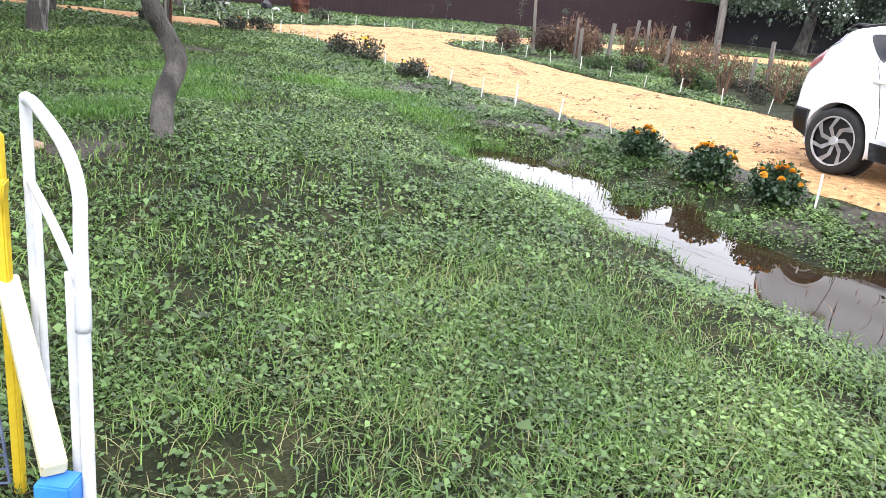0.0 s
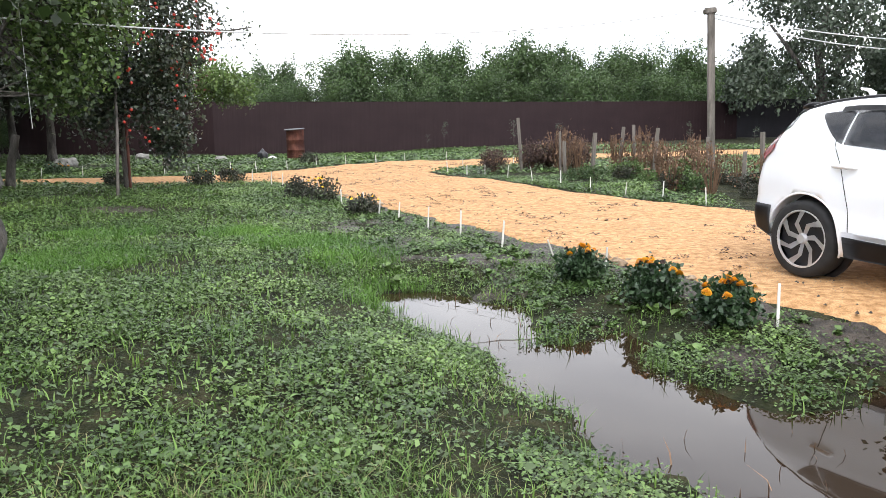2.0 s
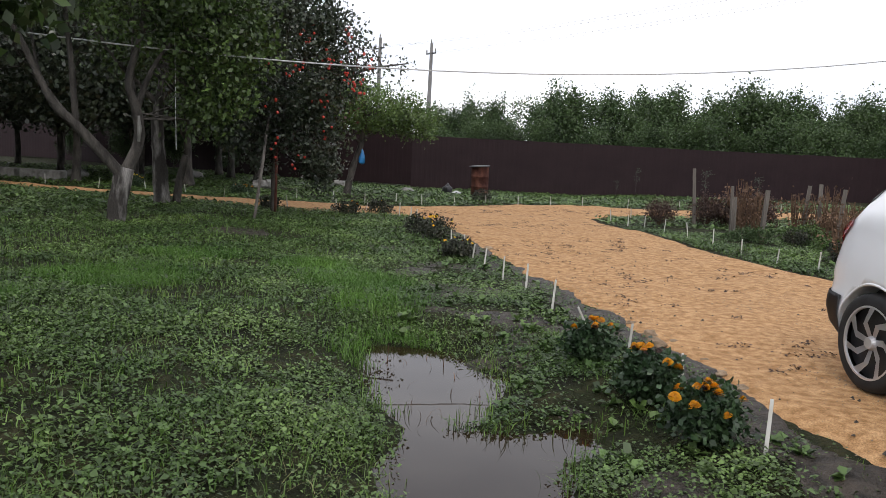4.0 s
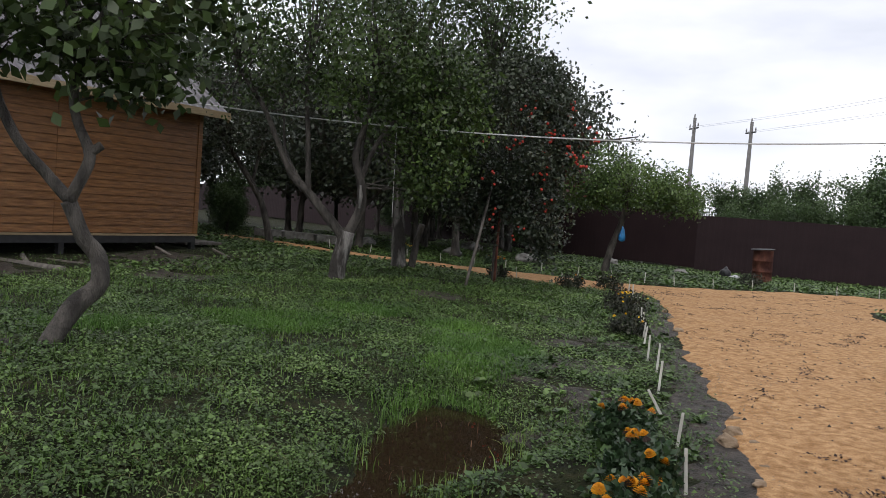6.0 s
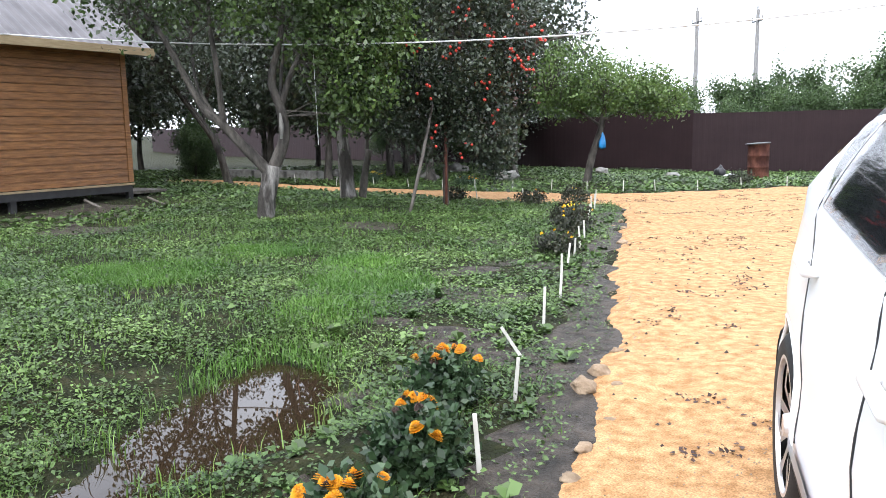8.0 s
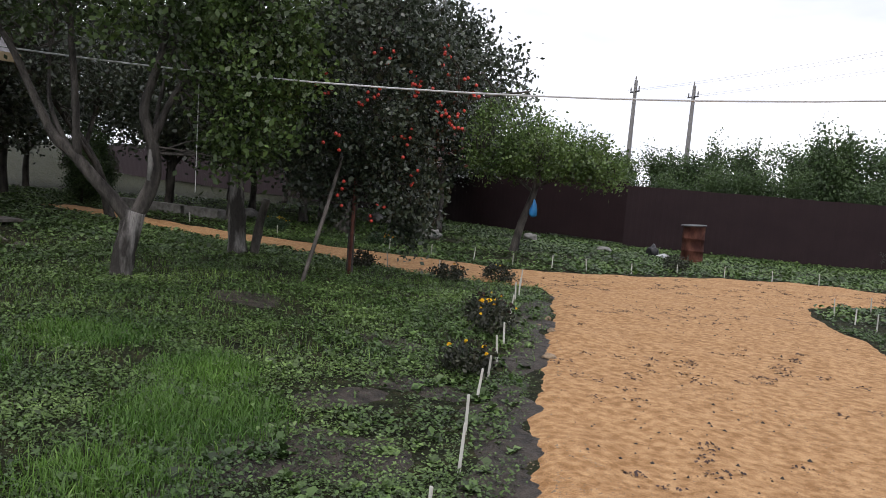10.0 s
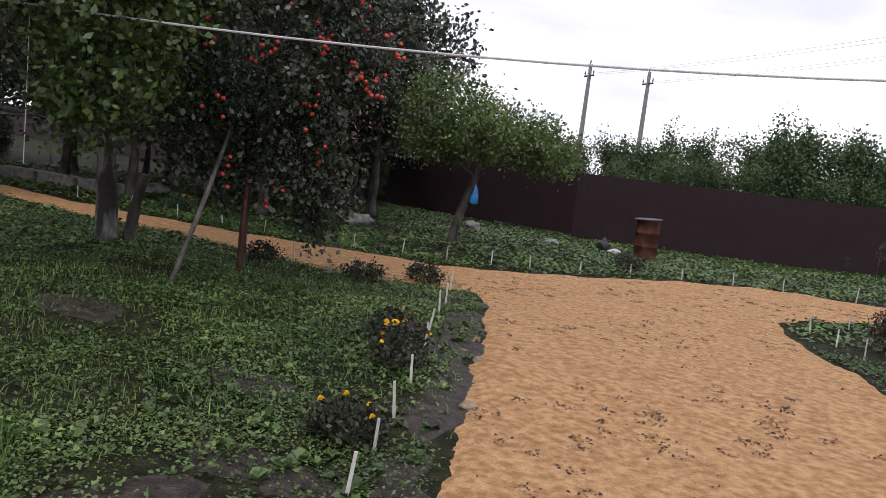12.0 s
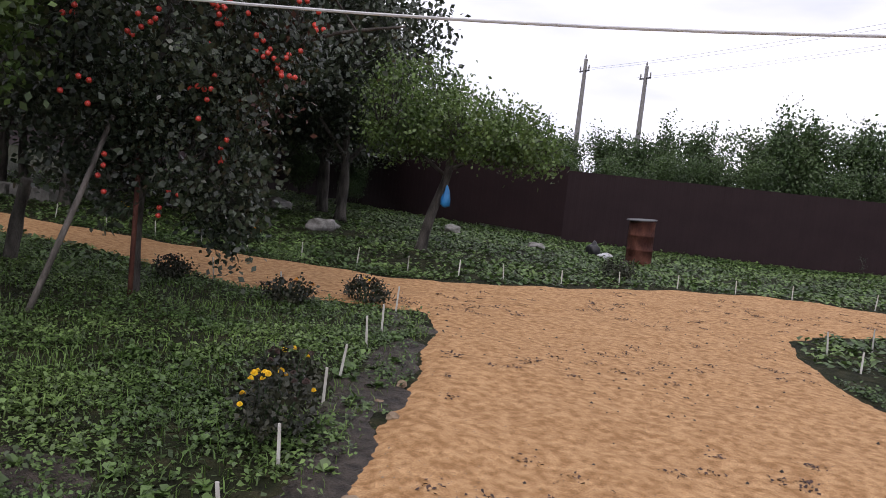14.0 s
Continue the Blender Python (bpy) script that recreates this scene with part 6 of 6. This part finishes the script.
X, Y, Z = sow(700, -0.6, 4, 3.4, 8.2, rng, lambda X, Y: np.exp(-((puddle_in(X, Y) + 0.02) / 0.07) ** 2) * np.clip(0.3 + bumpy(X, Y, 4, 73), 0, 1))
stuff("water_grass", *blades_at(X, Y, Z, 0.11, 0.003, rng, 0.35), M_GRASS, "grass standing at the puddle's edge", "grass")
X, Y, Z = sow(900, 0.8, 1.7, 6.8, 7.5, rng, lambda X, Y: np.exp(-((Y - 7.1 - 0.1 * bumpy(X, Y, 4, 77)) / 0.09) ** 2) * np.clip(0.35 + bumpy(X, Y, 9, 78), 0, 1))
stuff("water_grass", *blades_at(X, Y, Z, 0.13, 0.003, rng, 0.5), M_GRASS, "grass tufts standing in the shallow puddle", "grass")
X, Y, Z = sow(26, -0.6, 4, 3.4, 8.2, rng, lambda X, Y: np.clip(puddle_in(X, Y) * 8, 0, 1) * np.clip(0.5 + bumpy(X, Y, 2, 74), 0, 1))
stuff("water_stalks", *blades_at(X, Y, Z, 0.10, 0.003, rng, 0.5), M_DRY, "dead stalks standing in the puddle", "grass")
X, Y, Z = sow(60, -0.6, 3.8, 3.4, 8.0, rng, lambda X, Y: np.exp(-(puddle_in(X, Y) / 0.12) ** 2) * 0.8)
stuff("floating_leaves", *leaves_at(X, Y, 0 * Z - 0.153, 0.02, rng, 0.003, 0.0), M_HUSK, "small dark leaves floating at the water's edge", "leaves")
X, Y, Z = sow(800, -3, 4, 1.4, 7, rng, lambda X, Y: lawn(X, Y) * np.clip(0.2 + 0.8 * meadow(X, Y), 0, 1) * np.clip(0.3 + 0.7 * bumpy(X, Y, 1.4, 75), 0.03, 1))
stuff("straw_grass", *blades_at(X, Y, Z, 0.055, 0.0018, rng, 1.5), M_STRAW, "pale dry blades among the lawn grass", "grass")
# dark turf scraps and pebbles on the sand
X, Y, Z = sow(9, -6.5, 6.5, 5, 24, rng, lambda X, Y: (sand_in(X, Y) > 0.1) * np.clip(bumpy(X, Y, 3, 81) + 0.35, 0, 1))
rep = 15
gx_, gy_ = np.repeat(X, rep) + rng.normal(0, 0.042, rep * len(X)), np.repeat(Y, rep) + rng.normal(0, 0.04, rep * len(X))
stuff("turf_scraps", *leaves_at(gx_, gy_, height(gx_, gy_) + 0.037, 0.028, rng, 0.006, 0.05), M_HUSK, "scraps of dead turf pressed into the sand", "turf")


def pebbles(X, Y, Z, size, rng):
    """Small rough stones: five-sided lumps."""
    n = len(X)
    a = np.arange(5) * 1.2566
    R = size * rng.uniform(0.5, 1.5, (n, 1))
    rim = np.stack([X[:, None] + R * np.cos(a) * rng.uniform(0.7, 1.2, (n, 5)), Y[:, None] + R * np.sin(a) * rng.uniform(0.7, 1.2, (n, 5)), np.repeat(Z[:, None] - 0.003, 5, 1)], -1)
    tip = np.stack([X, Y, Z + R[:, 0] * rng.uniform(0.5, 0.9, n)], -1)[:, None]
    V = np.concatenate([rim, tip], 1).reshape(-1, 3)
    i = np.arange(n)[:, None] * 6
    return V, np.concatenate([i + [k, (k + 1) % 5, 5] for k in range(5)])


X, Y, Z = sow(900, -5.5, 6, 5, 21, rng, lambda X, Y: np.clip(1 + sand_in(X, Y) * 7, 0, 1) ** 2 * np.clip(1.15 - away(X, Y) / 5, 0.08, 1) * np.clip(0.55 + 0.5 * bumpy(X, Y, 2, 83), 0.1, 1))
V, F = pebbles(X, Y, Z + 0.031 * np.clip(sand_in(X, Y) * 8, 0, 1), 0.007, rng)
stuff("gravel", V, F, M_SANDSTONE, "coarse sandy grit on the drive", "gravel")
X, Y, Z = sow(22, -5.5, 6, 5, 21, rng, lambda X, Y: (sand_in(X, Y) > 0.05) * np.clip(0.3 + 0.8 * bumpy(X, Y, 1.3, 87), 0.05, 1))
V, F = pebbles(X, Y, Z + 0.034, 0.013, rng)
stuff("clods", V, F, M_MUD, "dark crumbs of soil scattered on the drive", "soil")
# broad single leaves: dock and plantain rosettes on the strip, fallen pale leaves
X, Y, Z = sow(16, -4, 3.8, 3.5, 16.5, rng, lambda X, Y: np.clip(lawn(X, Y) + 0.3, 0, 1) * (sand_in(X, Y) > -2.2) * (sand_in(X, Y) < -0.15) * (puddle_in(X, Y) < -0.1))
rep = 12
px, py = np.repeat(X, rep), np.repeat(Y, rep)
stuff("plantain", *leaves_at(px, py, np.repeat(Z, rep) + 0.005, 0.07, rng, 0.02, 0.35), M_WEED, "leafy rosettes on the bare soil", "weeds")
X, Y, Z = sow(1.2, -9, 3, 3, 15.5, rng, lambda X, Y: lawn(X, Y))
stuff("fallen_leaves", *leaves_at(X, Y, Z + 0.07, 0.06, rng, 0.02, 0.1), M_LEAF2, "pale leaves fallen on the lawn", "leaves")
